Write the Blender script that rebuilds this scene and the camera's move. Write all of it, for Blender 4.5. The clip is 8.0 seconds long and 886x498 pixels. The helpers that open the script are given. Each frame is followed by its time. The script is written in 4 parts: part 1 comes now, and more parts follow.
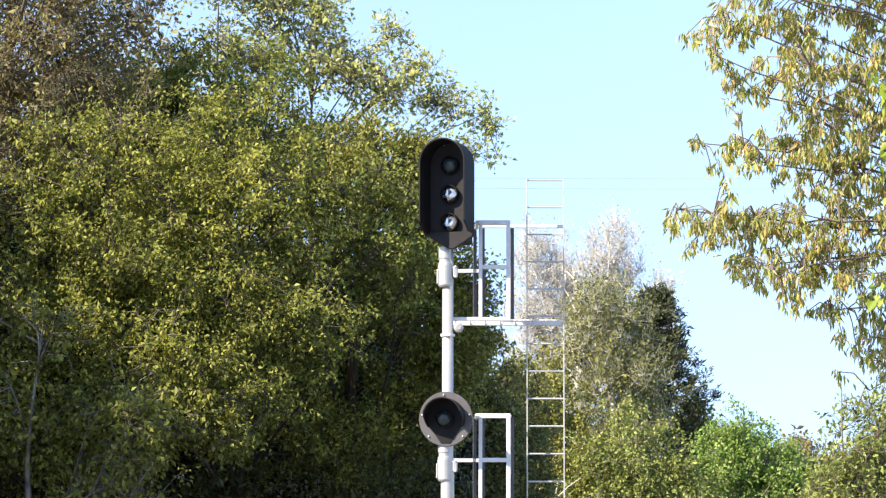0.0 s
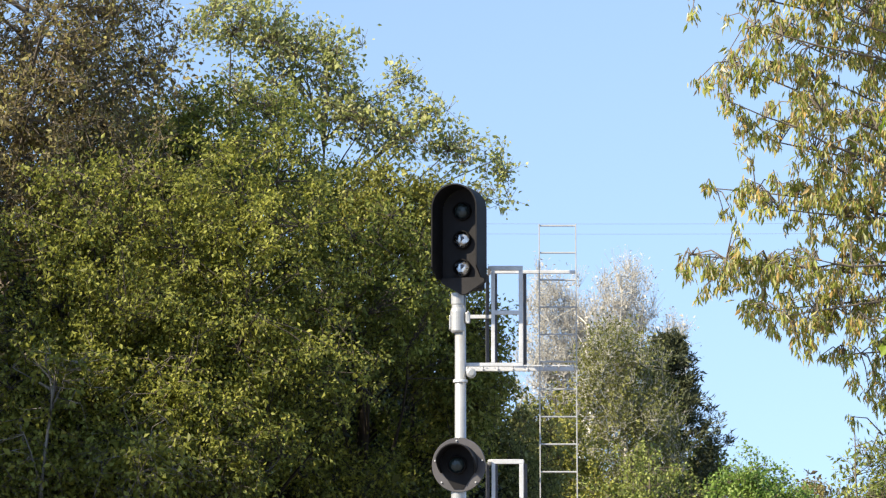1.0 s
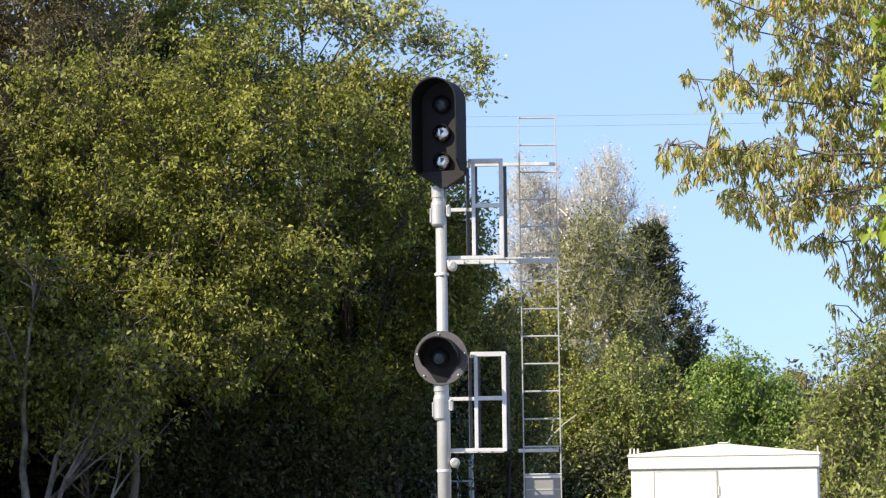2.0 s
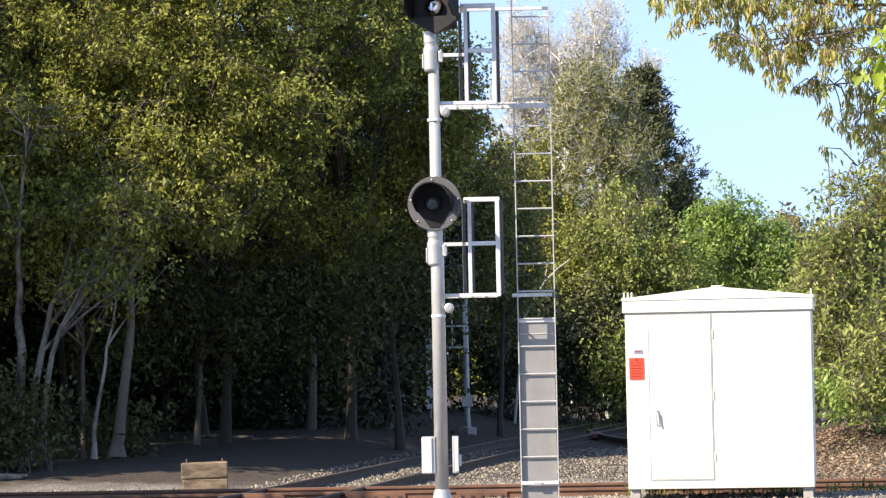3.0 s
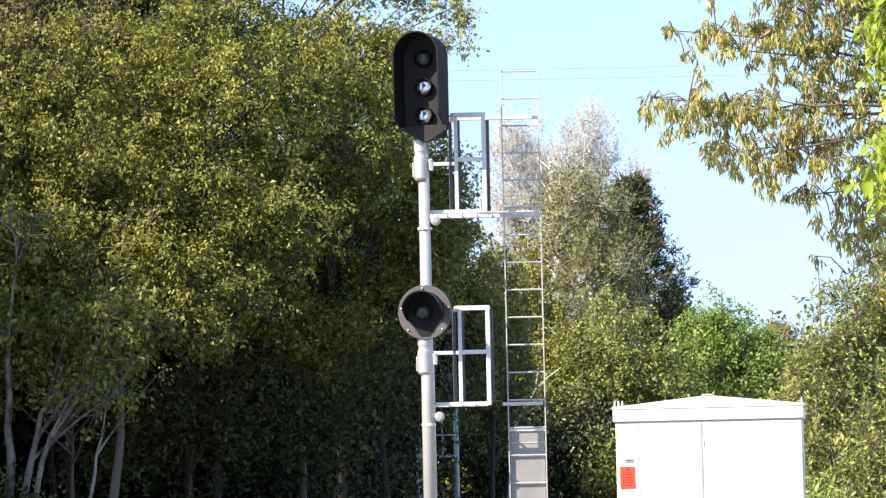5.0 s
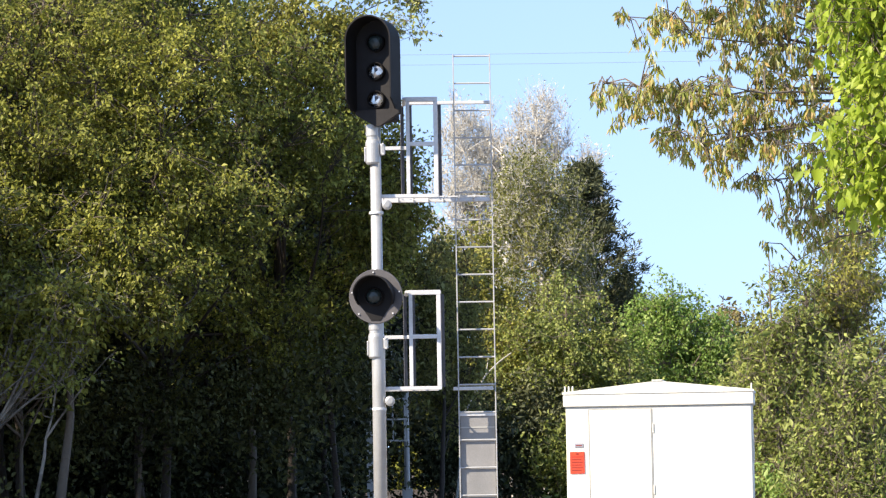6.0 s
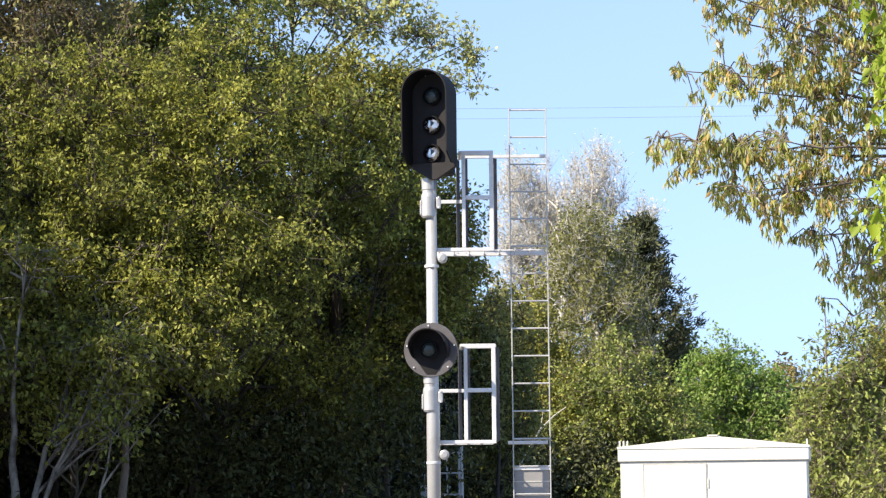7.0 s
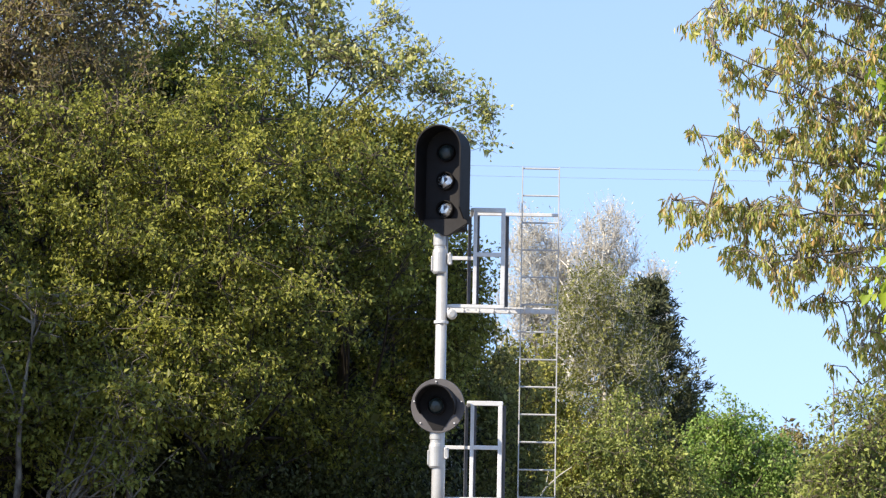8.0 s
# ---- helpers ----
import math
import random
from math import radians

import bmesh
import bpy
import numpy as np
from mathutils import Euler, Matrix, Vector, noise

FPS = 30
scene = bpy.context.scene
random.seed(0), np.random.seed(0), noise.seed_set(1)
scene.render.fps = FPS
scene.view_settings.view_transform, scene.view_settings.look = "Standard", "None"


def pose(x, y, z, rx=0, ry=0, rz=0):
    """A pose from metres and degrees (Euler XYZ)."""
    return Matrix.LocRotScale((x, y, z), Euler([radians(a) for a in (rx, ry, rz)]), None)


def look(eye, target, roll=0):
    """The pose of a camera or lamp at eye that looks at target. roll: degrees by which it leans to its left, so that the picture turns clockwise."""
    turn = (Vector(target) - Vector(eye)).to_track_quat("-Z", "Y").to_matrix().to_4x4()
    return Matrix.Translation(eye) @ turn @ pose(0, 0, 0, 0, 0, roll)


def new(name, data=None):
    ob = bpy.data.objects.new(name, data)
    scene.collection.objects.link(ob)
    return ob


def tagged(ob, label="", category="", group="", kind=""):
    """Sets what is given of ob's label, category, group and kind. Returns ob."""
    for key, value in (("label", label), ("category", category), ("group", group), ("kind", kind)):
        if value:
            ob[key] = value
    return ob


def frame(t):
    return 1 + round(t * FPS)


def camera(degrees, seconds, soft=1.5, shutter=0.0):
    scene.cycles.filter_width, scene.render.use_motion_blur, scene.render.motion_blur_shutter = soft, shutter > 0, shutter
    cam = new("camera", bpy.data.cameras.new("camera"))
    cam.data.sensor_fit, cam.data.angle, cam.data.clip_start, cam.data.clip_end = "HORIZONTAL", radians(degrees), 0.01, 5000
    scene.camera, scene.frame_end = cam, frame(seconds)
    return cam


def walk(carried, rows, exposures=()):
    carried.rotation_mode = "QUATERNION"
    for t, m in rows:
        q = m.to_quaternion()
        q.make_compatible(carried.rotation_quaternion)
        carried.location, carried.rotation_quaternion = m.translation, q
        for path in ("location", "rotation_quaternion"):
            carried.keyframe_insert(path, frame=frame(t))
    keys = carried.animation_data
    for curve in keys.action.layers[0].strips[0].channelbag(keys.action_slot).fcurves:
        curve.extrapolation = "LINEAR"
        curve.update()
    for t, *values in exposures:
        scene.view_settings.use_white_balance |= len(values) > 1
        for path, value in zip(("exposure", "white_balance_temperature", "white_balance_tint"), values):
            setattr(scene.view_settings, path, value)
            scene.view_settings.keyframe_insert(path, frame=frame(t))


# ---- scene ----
# ======== camera: stands in one spot and turns by hand ========
cam = camera(18.1, 8.0, soft=1.3)
EYE = Vector((0, 0, 1.8))
# seconds, pan to the right, tilt up, roll (degrees)
PATH = [
    (0.0, -0.122, 6.608, 0.133), (0.2, -0.279, 6.689, -0.003), (0.5, -0.451, 6.948, -0.207), (0.7, -0.480, 7.084, -0.119),
    (1.0, -0.380, 7.550, 0.012), (1.2, -0.279, 7.605, -0.145), (1.5, -0.453, 7.318, -0.380), (1.8, -0.416, 6.809, -0.595),
    (2.0, 0.014, 5.354, -0.738), (2.1, 0.087, 5.142, -0.804), (2.2, 0.110, 4.860, -0.869), (3.3, 0.055, 1.756, -1.212),
    (3.5, 0.000, 1.735, -1.250), (3.7, -0.083, 2.502, -1.240), (4.0, 0.006, 2.988, -1.225), (4.5, -0.097, 3.888, -1.087),
    (4.7, 0.066, 4.430, -1.156), (5.8, 1.216, 3.959, -0.992), (5.9, 1.343, 3.887, -0.978), (6.0, 1.346, 4.066, -0.963),
    (6.1, 1.615, 5.015, -0.902), (6.2, 1.763, 5.793, -0.842), (6.3, 1.774, 5.969, -0.782), (6.4, 1.690, 6.007, -0.721),
    (6.5, 0.984, 5.820, -0.661), (7.0, 0.218, 5.185, -0.605), (7.5, -0.172, 6.896, -0.199), (7.8, 0.108, 6.377, 0.566),
    (8.0, -0.010, 6.339, 1.076),
]


def aim(pan, tilt, roll):
    p, t = radians(pan), radians(tilt)
    way = Vector((math.sin(p) * math.cos(t), math.cos(p) * math.cos(t), math.sin(t)))
    return look(EYE, EYE + way * 30, roll)


# seconds, stops, white balance in kelvin and tint
EXPOSURE = [(0.0, 1.45, 6950, 10), (0.5, 1.12, 6900, 9), (1.0, 0.96, 7050, 7), (1.5, 0.85, 7100, 7), (2.2, 0.94, 7000, 10), (3.5, 1.32, 7100, 12),
            (4.5, 1.44, 7050, 11), (5.8, 1.17, 7000, 11), (6.5, 1.03, 6950, 11), (7.5, 1.12, 6950, 10), (8.0, 1.0, 6950, 10)]
walk(cam, [(t, aim(p, a, r)) for t, p, a, r in PATH], EXPOSURE)


# ======== light: clear sky, sun behind the camera and well to its left ========
SUN_EL, SUN_AZ = radians(38), radians(238)   # azimuth from +Y, clockwise
world = bpy.data.worlds.new("world")
scene.world = world
world.use_nodes = True
wn = world.node_tree
sky = wn.nodes.new("ShaderNodeTexSky")
sky.sky_type = "NISHITA"
sky.sun_disc = False
sky.sun_elevation, sky.sun_rotation = SUN_EL, SUN_AZ
sky.altitude, sky.air_density, sky.dust_density, sky.ozone_density = 5500, 1.0, 0.0, 0.0
wn.nodes["Background"].inputs["Strength"].default_value = 0.144
wn.links.new(sky.outputs["Color"], wn.nodes["Background"].inputs["Color"])
# a clean spring sky that stays blue down to the tree tops: the horizon is read a little higher up
sky_co, sky_sep, sky_join = (wn.nodes.new("ShaderNode" + k) for k in ("TexCoord", "SeparateXYZ", "CombineXYZ"))
lift = wn.nodes.new("ShaderNodeMath")
lift.operation = "MULTIPLY_ADD"
lift.inputs[1].default_value, lift.inputs[2].default_value = 0.35, 0.13
wn.links.new(sky_co.outputs["Generated"], sky_sep.inputs["Vector"])
for axis in "XY":
    wn.links.new(sky_sep.outputs[axis], sky_join.inputs[axis])
wn.links.new(sky_sep.outputs["Z"], lift.inputs[0])
wn.links.new(lift.outputs["Value"], sky_join.inputs["Z"])
wn.links.new(sky_join.outputs["Vector"], sky.inputs["Vector"])
sun_dir = Vector((math.sin(SUN_AZ) * math.cos(SUN_EL), math.cos(SUN_AZ) * math.cos(SUN_EL), math.sin(SUN_EL)))
sun = new("sun", bpy.data.lights.new("sun", "SUN"))
sun.data.energy, sun.data.angle, sun.data.color = 4.8, radians(0.5), (1.0, 0.91, 0.76)
sun.matrix_basis = look(sun_dir * 100, (0, 0, 0))


# ======== materials ========
def material(name, rough=0.6, metal=0.0):
    m = bpy.data.materials.new(name)
    m.use_nodes = True
    nt = m.node_tree
    b = nt.nodes["Principled BSDF"]
    b.inputs["Roughness"].default_value, b.inputs["Metallic"].default_value = rough, metal
    return m, nt, b


def ramp(nt, source, stops):
    r = nt.nodes.new("ShaderNodeValToRGB")
    while len(r.color_ramp.elements) < len(stops):
        r.color_ramp.elements.new(0.5)
    for e, (at, c) in zip(r.color_ramp.elements, stops):
        e.position, e.color = at, (*c, 1)
    nt.links.new(source, r.inputs["Fac"])
    return r.outputs["Color"]


def grain(nt, scale, detail=4, rough=0.6, stretch=None):
    n = nt.nodes.new("ShaderNodeTexNoise")
    n.inputs["Scale"].default_value, n.inputs["Detail"].default_value, n.inputs["Roughness"].default_value = scale, detail, rough
    co = nt.nodes.new("ShaderNodeTexCoord")
    if stretch:
        mp = nt.nodes.new("ShaderNodeMapping")
        mp.inputs["Scale"].default_value = stretch
        nt.links.new(co.outputs["Object"], mp.inputs["Vector"])
        nt.links.new(mp.outputs["Vector"], n.inputs["Vector"])
    else:
        nt.links.new(co.outputs["Object"], n.inputs["Vector"])
    return n.outputs["Fac"]


def mixed(nt, fac, a, b, mode="MIX"):
    x = nt.nodes.new("ShaderNodeMix")
    x.data_type, x.blend_type = "RGBA", mode
    if isinstance(fac, float):
        x.inputs["Factor"].default_value = fac
    else:
        nt.links.new(fac, x.inputs["Factor"])
    ins = [i for i in x.inputs if i.type == "RGBA"]
    for sock, v in zip(ins, (a, b)):
        if isinstance(v, tuple):
            sock.default_value = (*v, 1)
        else:
            nt.links.new(v, sock)
    return [o for o in x.outputs if o.type == "RGBA"][0]


def bumped(nt, b, height, strength, dist=0.02):
    bp = nt.nodes.new("ShaderNodeBump")
    bp.inputs["Strength"].default_value, bp.inputs["Distance"].default_value = strength, dist
    nt.links.new(height, bp.inputs["Height"])
    nt.links.new(bp.outputs["Normal"], b.inputs["Normal"])


def worn(name, base, dark, rough=0.6, metal=0.0, scale=6.0, fine=60.0, bump=0.15, dist=0.004, stretch=None, amount=(0.35, 0.75)):
    """Two scales of variation between a base colour and its dirt."""
    m, nt, b = material(name, rough, metal)
    big, small = grain(nt, scale, 5, 0.65, stretch), grain(nt, fine, 3)
    c1 = ramp(nt, big, [(amount[0], base), (amount[1], dark)])
    c2 = ramp(nt, small, [(0.3, (0.75, 0.75, 0.75)), (0.7, (1, 1, 1))])
    nt.links.new(mixed(nt, 0.6, c1, c2, "MULTIPLY"), b.inputs["Base Color"])
    bumped(nt, b, small, bump, dist)
    return m


def leafy(name, stops, through_light=0.35, rough=0.5, patch=0.35):
    """Leaves: colour by leaf, with a slow drift through the crown; light shines through."""
    m, nt, b = material(name, rough)
    geo = nt.nodes.new("ShaderNodeNewGeometry")
    c = ramp(nt, geo.outputs["Random Per Island"], stops)
    drift = ramp(nt, grain(nt, patch, 2), [(0.35, (0.7, 0.72, 0.7)), (0.65, (1.12, 1.08, 1.0))])
    col = mixed(nt, 0.8, c, drift, "MULTIPLY")
    nt.links.new(col, b.inputs["Base Color"])
    b.inputs["Specular IOR Level"].default_value = 0.3
    tr = nt.nodes.new("ShaderNodeBsdfTranslucent")
    nt.links.new(col, tr.inputs["Color"])
    mx = nt.nodes.new("ShaderNodeMixShader")
    mx.inputs["Fac"].default_value = through_light
    nt.links.new(b.outputs["BSDF"], mx.inputs[1])
    nt.links.new(tr.outputs["BSDF"], mx.inputs[2])
    nt.links.new(mx.outputs["Shader"], nt.nodes["Material Output"].inputs["Surface"])
    return m


M_MAST = worn("aluminium_paint", (0.50, 0.50, 0.50), (0.40, 0.395, 0.39), 0.4, 0.35, 5, 90, 0.08)
M_GALV = worn("galvanised_steel", (0.72, 0.72, 0.73), (0.56, 0.56, 0.57), 0.5, 0.15, 8, 120, 0.1)
# steel of the back posts, darkened to paint in the shade on them
M_ANGLE = worn("shade_dark_steel", (0.11, 0.11, 0.125), (0.17, 0.17, 0.18), 0.6, 0.3, 8, 120, 0.1)
M_LADDER = worn("weathered_galvanised_steel", (0.50, 0.50, 0.50), (0.38, 0.38, 0.38), 0.55, 0.15, 8, 120, 0.1)
M_GUARD = worn("dull_aluminium_sheet", (0.30, 0.29, 0.285), (0.24, 0.235, 0.23), 0.6, 0.1, 4, 80, 0.08)
M_BLACK = worn("black_signal_paint", (0.013, 0.012, 0.013), (0.022, 0.021, 0.022), 0.65, 0.0, 7, 90, 0.1)
M_DEEP = worn("matt_black_paint", (0.034, 0.032, 0.034), (0.025, 0.024, 0.025), 0.7, 0.0, 7, 90, 0.1)
M_DISC = worn("faded_black_paint", (0.092, 0.085, 0.09), (0.065, 0.06, 0.064), 0.6, 0.0, 7, 90, 0.1)
M_SHED = worn("white_enamel", (0.81, 0.79, 0.72), (0.74, 0.72, 0.64), 0.45, 0.0, 1.5, 30, 0.05)
M_SEAM = worn("grey_gasket", (0.52, 0.51, 0.47), (0.42, 0.41, 0.38), 0.8)
M_NOTICE = worn("orange_red_sign", (0.75, 0.07, 0.025), (0.6, 0.06, 0.03), 0.5)
M_PRINT = worn("dark_print", (0.25, 0.02, 0.01), (0.2, 0.02, 0.01), 0.6)
M_PLATE = worn("grey_plate", (0.35, 0.35, 0.4), (0.25, 0.25, 0.3), 0.5)
M_RAIL = worn("rusty_rail", (0.20, 0.098, 0.06), (0.11, 0.058, 0.042), 0.8, 0.1, 3, 60, 0.3)
M_DARKRAIL = worn("oily_rail", (0.05, 0.038, 0.034), (0.09, 0.055, 0.04), 0.65, 0.2, 3, 60, 0.3)
M_TREAD = worn("worn_rail_head", (0.24, 0.17, 0.14), (0.15, 0.10, 0.08), 0.45, 0.5, 3, 60, 0.1)
M_TIE = worn("creosoted_tie", (0.07, 0.055, 0.045), (0.12, 0.10, 0.085), 0.9, 0, 4, 40, 0.5, 0.01, (1, 8, 1))
M_TIMBER = worn("weathered_timber", (0.27, 0.20, 0.13), (0.10, 0.072, 0.05), 0.9, 0, 3, 50, 0.5, 0.01, (1, 1, 3), (0.38, 0.6))
M_CONCRETE = worn("pale_concrete", (0.42, 0.40, 0.37), (0.3, 0.28, 0.25), 0.9, 0, 4, 50, 0.4, 0.006)
M_BARK = worn("grey_bark", (0.20, 0.165, 0.13), (0.10, 0.08, 0.065), 0.9, 0, 2, 18, 0.7, 0.02, (1, 1, 0.3))
# bark darkened to put the wood's shade on its trunks; the conifer shares it
M_DARKBARK_SHADE = worn("dark_bark_with_shade", (0.075, 0.06, 0.05), (0.045, 0.036, 0.03), 0.95, 0, 2, 18, 0.7, 0.02, (1, 1, 0.3))
M_PALEBARK = worn("pale_bark", (0.31, 0.28, 0.24), (0.075, 0.062, 0.05), 0.85, 0, 3, 22, 0.8, 0.02, (1, 1, 0.6), (0.42, 0.62))
M_TWIG = worn("pale_twigs", (0.62, 0.585, 0.53), (0.46, 0.43, 0.385), 0.85, 0, 2, 18, 0.3)
M_WIRE = worn("grey_cable", (0.30, 0.36, 0.42), (0.25, 0.3, 0.36), 0.5)
for m in (M_BLACK, M_DEEP):
    m.node_tree.nodes["Principled BSDF"].inputs["Specular IOR Level"].default_value = 0.12

L_OLIVE = leafy("olive_spring_leaves", [(0.0, (0.12, 0.13, 0.03)), (0.5, (0.295, 0.315, 0.06)), (1.0, (0.48, 0.485, 0.12))], 0.45)
# green leaves toned down: the shade under the trees is in the colour
L_SHADE = leafy("shade_toned_leaves", [(0.0, (0.045, 0.05, 0.018)), (1.0, (0.14, 0.15, 0.05))], 0.3)
L_KHAKI = leafy("khaki_young_leaves", [(0.0, (0.13, 0.14, 0.045)), (0.5, (0.27, 0.28, 0.085)), (1.0, (0.43, 0.425, 0.16))], 0.4)
L_GREEN = leafy("fresh_green_leaves", [(0.0, (0.12, 0.145, 0.035)), (0.5, (0.27, 0.305, 0.062)), (1.0, (0.44, 0.46, 0.12))], 0.45)
L_SCRUB = leafy("pale_olive_leaves", [(0.0, (0.12, 0.155, 0.04)), (0.5, (0.27, 0.325, 0.08)), (1.0, (0.46, 0.50, 0.17))], patch=0.9)
L_BROWN = leafy("budding_brown_leaves", [(0.0, (0.14, 0.105, 0.055)), (0.5, (0.25, 0.205, 0.095)), (1.0, (0.35, 0.33, 0.11))])
L_YELLOW = leafy("yellow_green_leaves", [(0.0, (0.15, 0.16, 0.035)), (0.5, (0.29, 0.295, 0.06)), (1.0, (0.45, 0.43, 0.11))])
L_PALE = leafy("silvery_young_leaves", [(0.0, (0.27, 0.31, 0.09)), (0.5, (0.46, 0.49, 0.18)), (1.0, (0.64, 0.64, 0.36))], 0.5)
L_BUD = leafy("grey_buds", [(0.0, (0.58, 0.555, 0.51)), (1.0, (0.78, 0.755, 0.70))])
# leaf colour darkened to stand in for the deep shade of the wood
L_DEEPSHADE = leafy("shade_darkened_leaves", [(0.0, (0.025, 0.035, 0.018)), (1.0, (0.07, 0.08, 0.035))], 0.1)
# the conifer's grey-green needles; also a stand-in for shade on the far shrubs
L_PINE_SHADE = leafy("needles_and_scrub_shade", [(0.0, (0.04, 0.05, 0.028)), (1.0, (0.15, 0.165, 0.085))], 0.2)
L_BRIGHT = leafy("bright_green_leaves", [(0.0, (0.17, 0.28, 0.06)), (0.6, (0.32, 0.47, 0.12)), (1.0, (0.46, 0.58, 0.20))], 0.45)
L_NEAR = leafy("sunlit_lime_leaves", [(0.0, (0.23, 0.33, 0.03)), (0.6, (0.38, 0.49, 0.06)), (1.0, (0.54, 0.63, 0.13))], 0.5)
L_DROOP = leafy("drooping_bronze_leaves", [(0.0, (0.22, 0.26, 0.05)), (0.35, (0.38, 0.41, 0.09)), (0.5, (0.54, 0.53, 0.20)), (0.62, (0.53, 0.34, 0.12)), (0.74, (0.57, 0.42, 0.21)), (0.84, (0.38, 0.43, 0.09)), (0.92, (0.74, 0.69, 0.60)), (1.0, (0.47, 0.52, 0.19))], 0.45, patch=2.2)
L_LITTER = leafy("dry_leaves", [(0.0, (0.20, 0.145, 0.105)), (1.0, (0.42, 0.32, 0.24))], 0.1)
L_GRASS = leafy("rough_grass", [(0.0, (0.07, 0.10, 0.02)), (0.6, (0.17, 0.19, 0.04)), (1.0, (0.38, 0.33, 0.14))], 0.3)


def stone_material():
    m, nt, b = material("crushed_stone", 0.9)
    geo = nt.nodes.new("ShaderNodeNewGeometry")
    c = ramp(nt, geo.outputs["Random Per Island"], [(0.0, (0.10, 0.095, 0.09)), (0.4, (0.20, 0.18, 0.155)), (0.75, (0.29, 0.255, 0.215)), (0.92, (0.37, 0.29, 0.19)), (1.0, (0.48, 0.43, 0.37))])
    f = ramp(nt, grain(nt, 45, 3), [(0.3, (0.75, 0.75, 0.75)), (0.7, (1, 1, 1))])
    nt.links.new(mixed(nt, 0.7, c, f, "MULTIPLY"), b.inputs["Base Color"])
    return m


def ground_material():
    """Grey gravel near the rails, brown leaf litter and soil under the trees."""
    m, nt, b = material("gravel_and_litter", 0.95)
    co = nt.nodes.new("ShaderNodeTexCoord")
    cell = nt.nodes.new("ShaderNodeTexVoronoi")
    cell.inputs["Scale"].default_value = 22
    nt.links.new(co.outputs["Object"], cell.inputs["Vector"])
    gravel = ramp(nt, cell.outputs["Color"], [(0.1, (0.11, 0.10, 0.095)), (0.5, (0.20, 0.185, 0.165)), (0.9, (0.31, 0.28, 0.25))])
    litter = ramp(nt, grain(nt, 9, 6, 0.75), [(0.3, (0.028, 0.02, 0.016)), (0.55, (0.055, 0.04, 0.03)), (0.75, (0.10, 0.072, 0.05))])
    sep = nt.nodes.new("ShaderNodeSeparateXYZ")
    nt.links.new(co.outputs["Object"], sep.inputs["Vector"])
    wob = nt.nodes.new("ShaderNodeMath")
    wob.operation = "MULTIPLY_ADD"
    nt.links.new(grain(nt, 0.4, 4), wob.inputs[0])
    wob.inputs[1].default_value = 5.0
    nt.links.new(sep.outputs["Y"], wob.inputs[2])
    far = nt.nodes.new("ShaderNodeMapRange")
    far.inputs["From Min"].default_value, far.inputs["From Max"].default_value = 48.5, 51.0
    nt.links.new(wob.outputs["Value"], far.inputs["Value"])
    patches = ramp(nt, grain(nt, 0.9, 4), [(0.35, (0.75, 0.73, 0.7)), (0.65, (1.0, 1.0, 1.0))])
    col = mixed(nt, far.outputs["Result"], gravel, litter)
    nt.links.new(mixed(nt, 0.9, col, patches, "MULTIPLY"), b.inputs["Base Color"])
    bumped(nt, b, cell.outputs["Distance"], 0.8, 0.03)
    return m


M_STONE = stone_material()
M_GROUND = ground_material()


# ======== mesh helpers ========
def link_mesh(name, me, mat, parent=None, label=""):
    if mat:
        me.materials.append(mat)
    ob = new(name, me)
    ob.parent = parent
    if label:
        tagged(ob, label)
    return ob


def part(name, bm, mat, parent=None, label="", smooth=False):
    me = bpy.data.meshes.new(name)
    bm.normal_update()
    bm.to_mesh(me)
    bm.free()
    if smooth:
        me.polygons.foreach_set("use_smooth", [True] * len(me.polygons))
    return link_mesh(name, me, mat, parent, label)


def thing(name, label, category, group="", at=None, kind=""):
    ob = new(name)
    ob.empty_display_size = 0.2
    if at is not None:
        ob.matrix_basis = at
    return tagged(ob, label, category, group, kind)


def arrays_mesh(name, verts, faces):
    """A mesh from numpy arrays: verts (n, 3), faces (m, 3 or 4)."""
    me = bpy.data.meshes.new(name)
    k = faces.shape[1]
    me.vertices.add(len(verts))
    me.vertices.foreach_set("co", verts.astype(np.float32).ravel())
    me.loops.add(faces.size)
    me.loops.foreach_set("vertex_index", faces.astype(np.int32).ravel())
    me.polygons.add(len(faces))
    me.polygons.foreach_set("loop_start", np.arange(0, faces.size, k, dtype=np.int32))
    me.update(calc_edges=True)
    me.validate()
    return me


def box(bm, x0, x1, y0, y1, z0, z1, bevel=0.0):
    r = bmesh.ops.create_cube(bm, size=1, matrix=Matrix.Translation(((x0 + x1) / 2, (y0 + y1) / 2, (z0 + z1) / 2)) @ Matrix.Diagonal((x1 - x0, y1 - y0, z1 - z0, 1)))
    if bevel:
        edges = list({e for v in r["verts"] for e in v.link_edges})
        bmesh.ops.bevel(bm, geom=edges, offset=bevel, segments=2, affect="EDGES", profile=0.5)
    return bm


def boxed(x0, x1, y0, y1, z0, z1, bevel=0.0):
    return box(bmesh.new(), x0, x1, y0, y1, z0, z1, bevel)


def rod(bm, a, b, r0, r1=None, n=12):
    a, b = Vector(a), Vector(b)
    m = Matrix.Translation((a + b) / 2) @ (b - a).to_track_quat("Z", "Y").to_matrix().to_4x4()
    bmesh.ops.create_cone(bm, cap_ends=True, segments=n, radius1=r0, radius2=r0 if r1 is None else r1, depth=(b - a).length, matrix=m)
    return bm


def rodded(a, b, r0, r1=None, n=12):
    return rod(bmesh.new(), a, b, r0, r1, n)


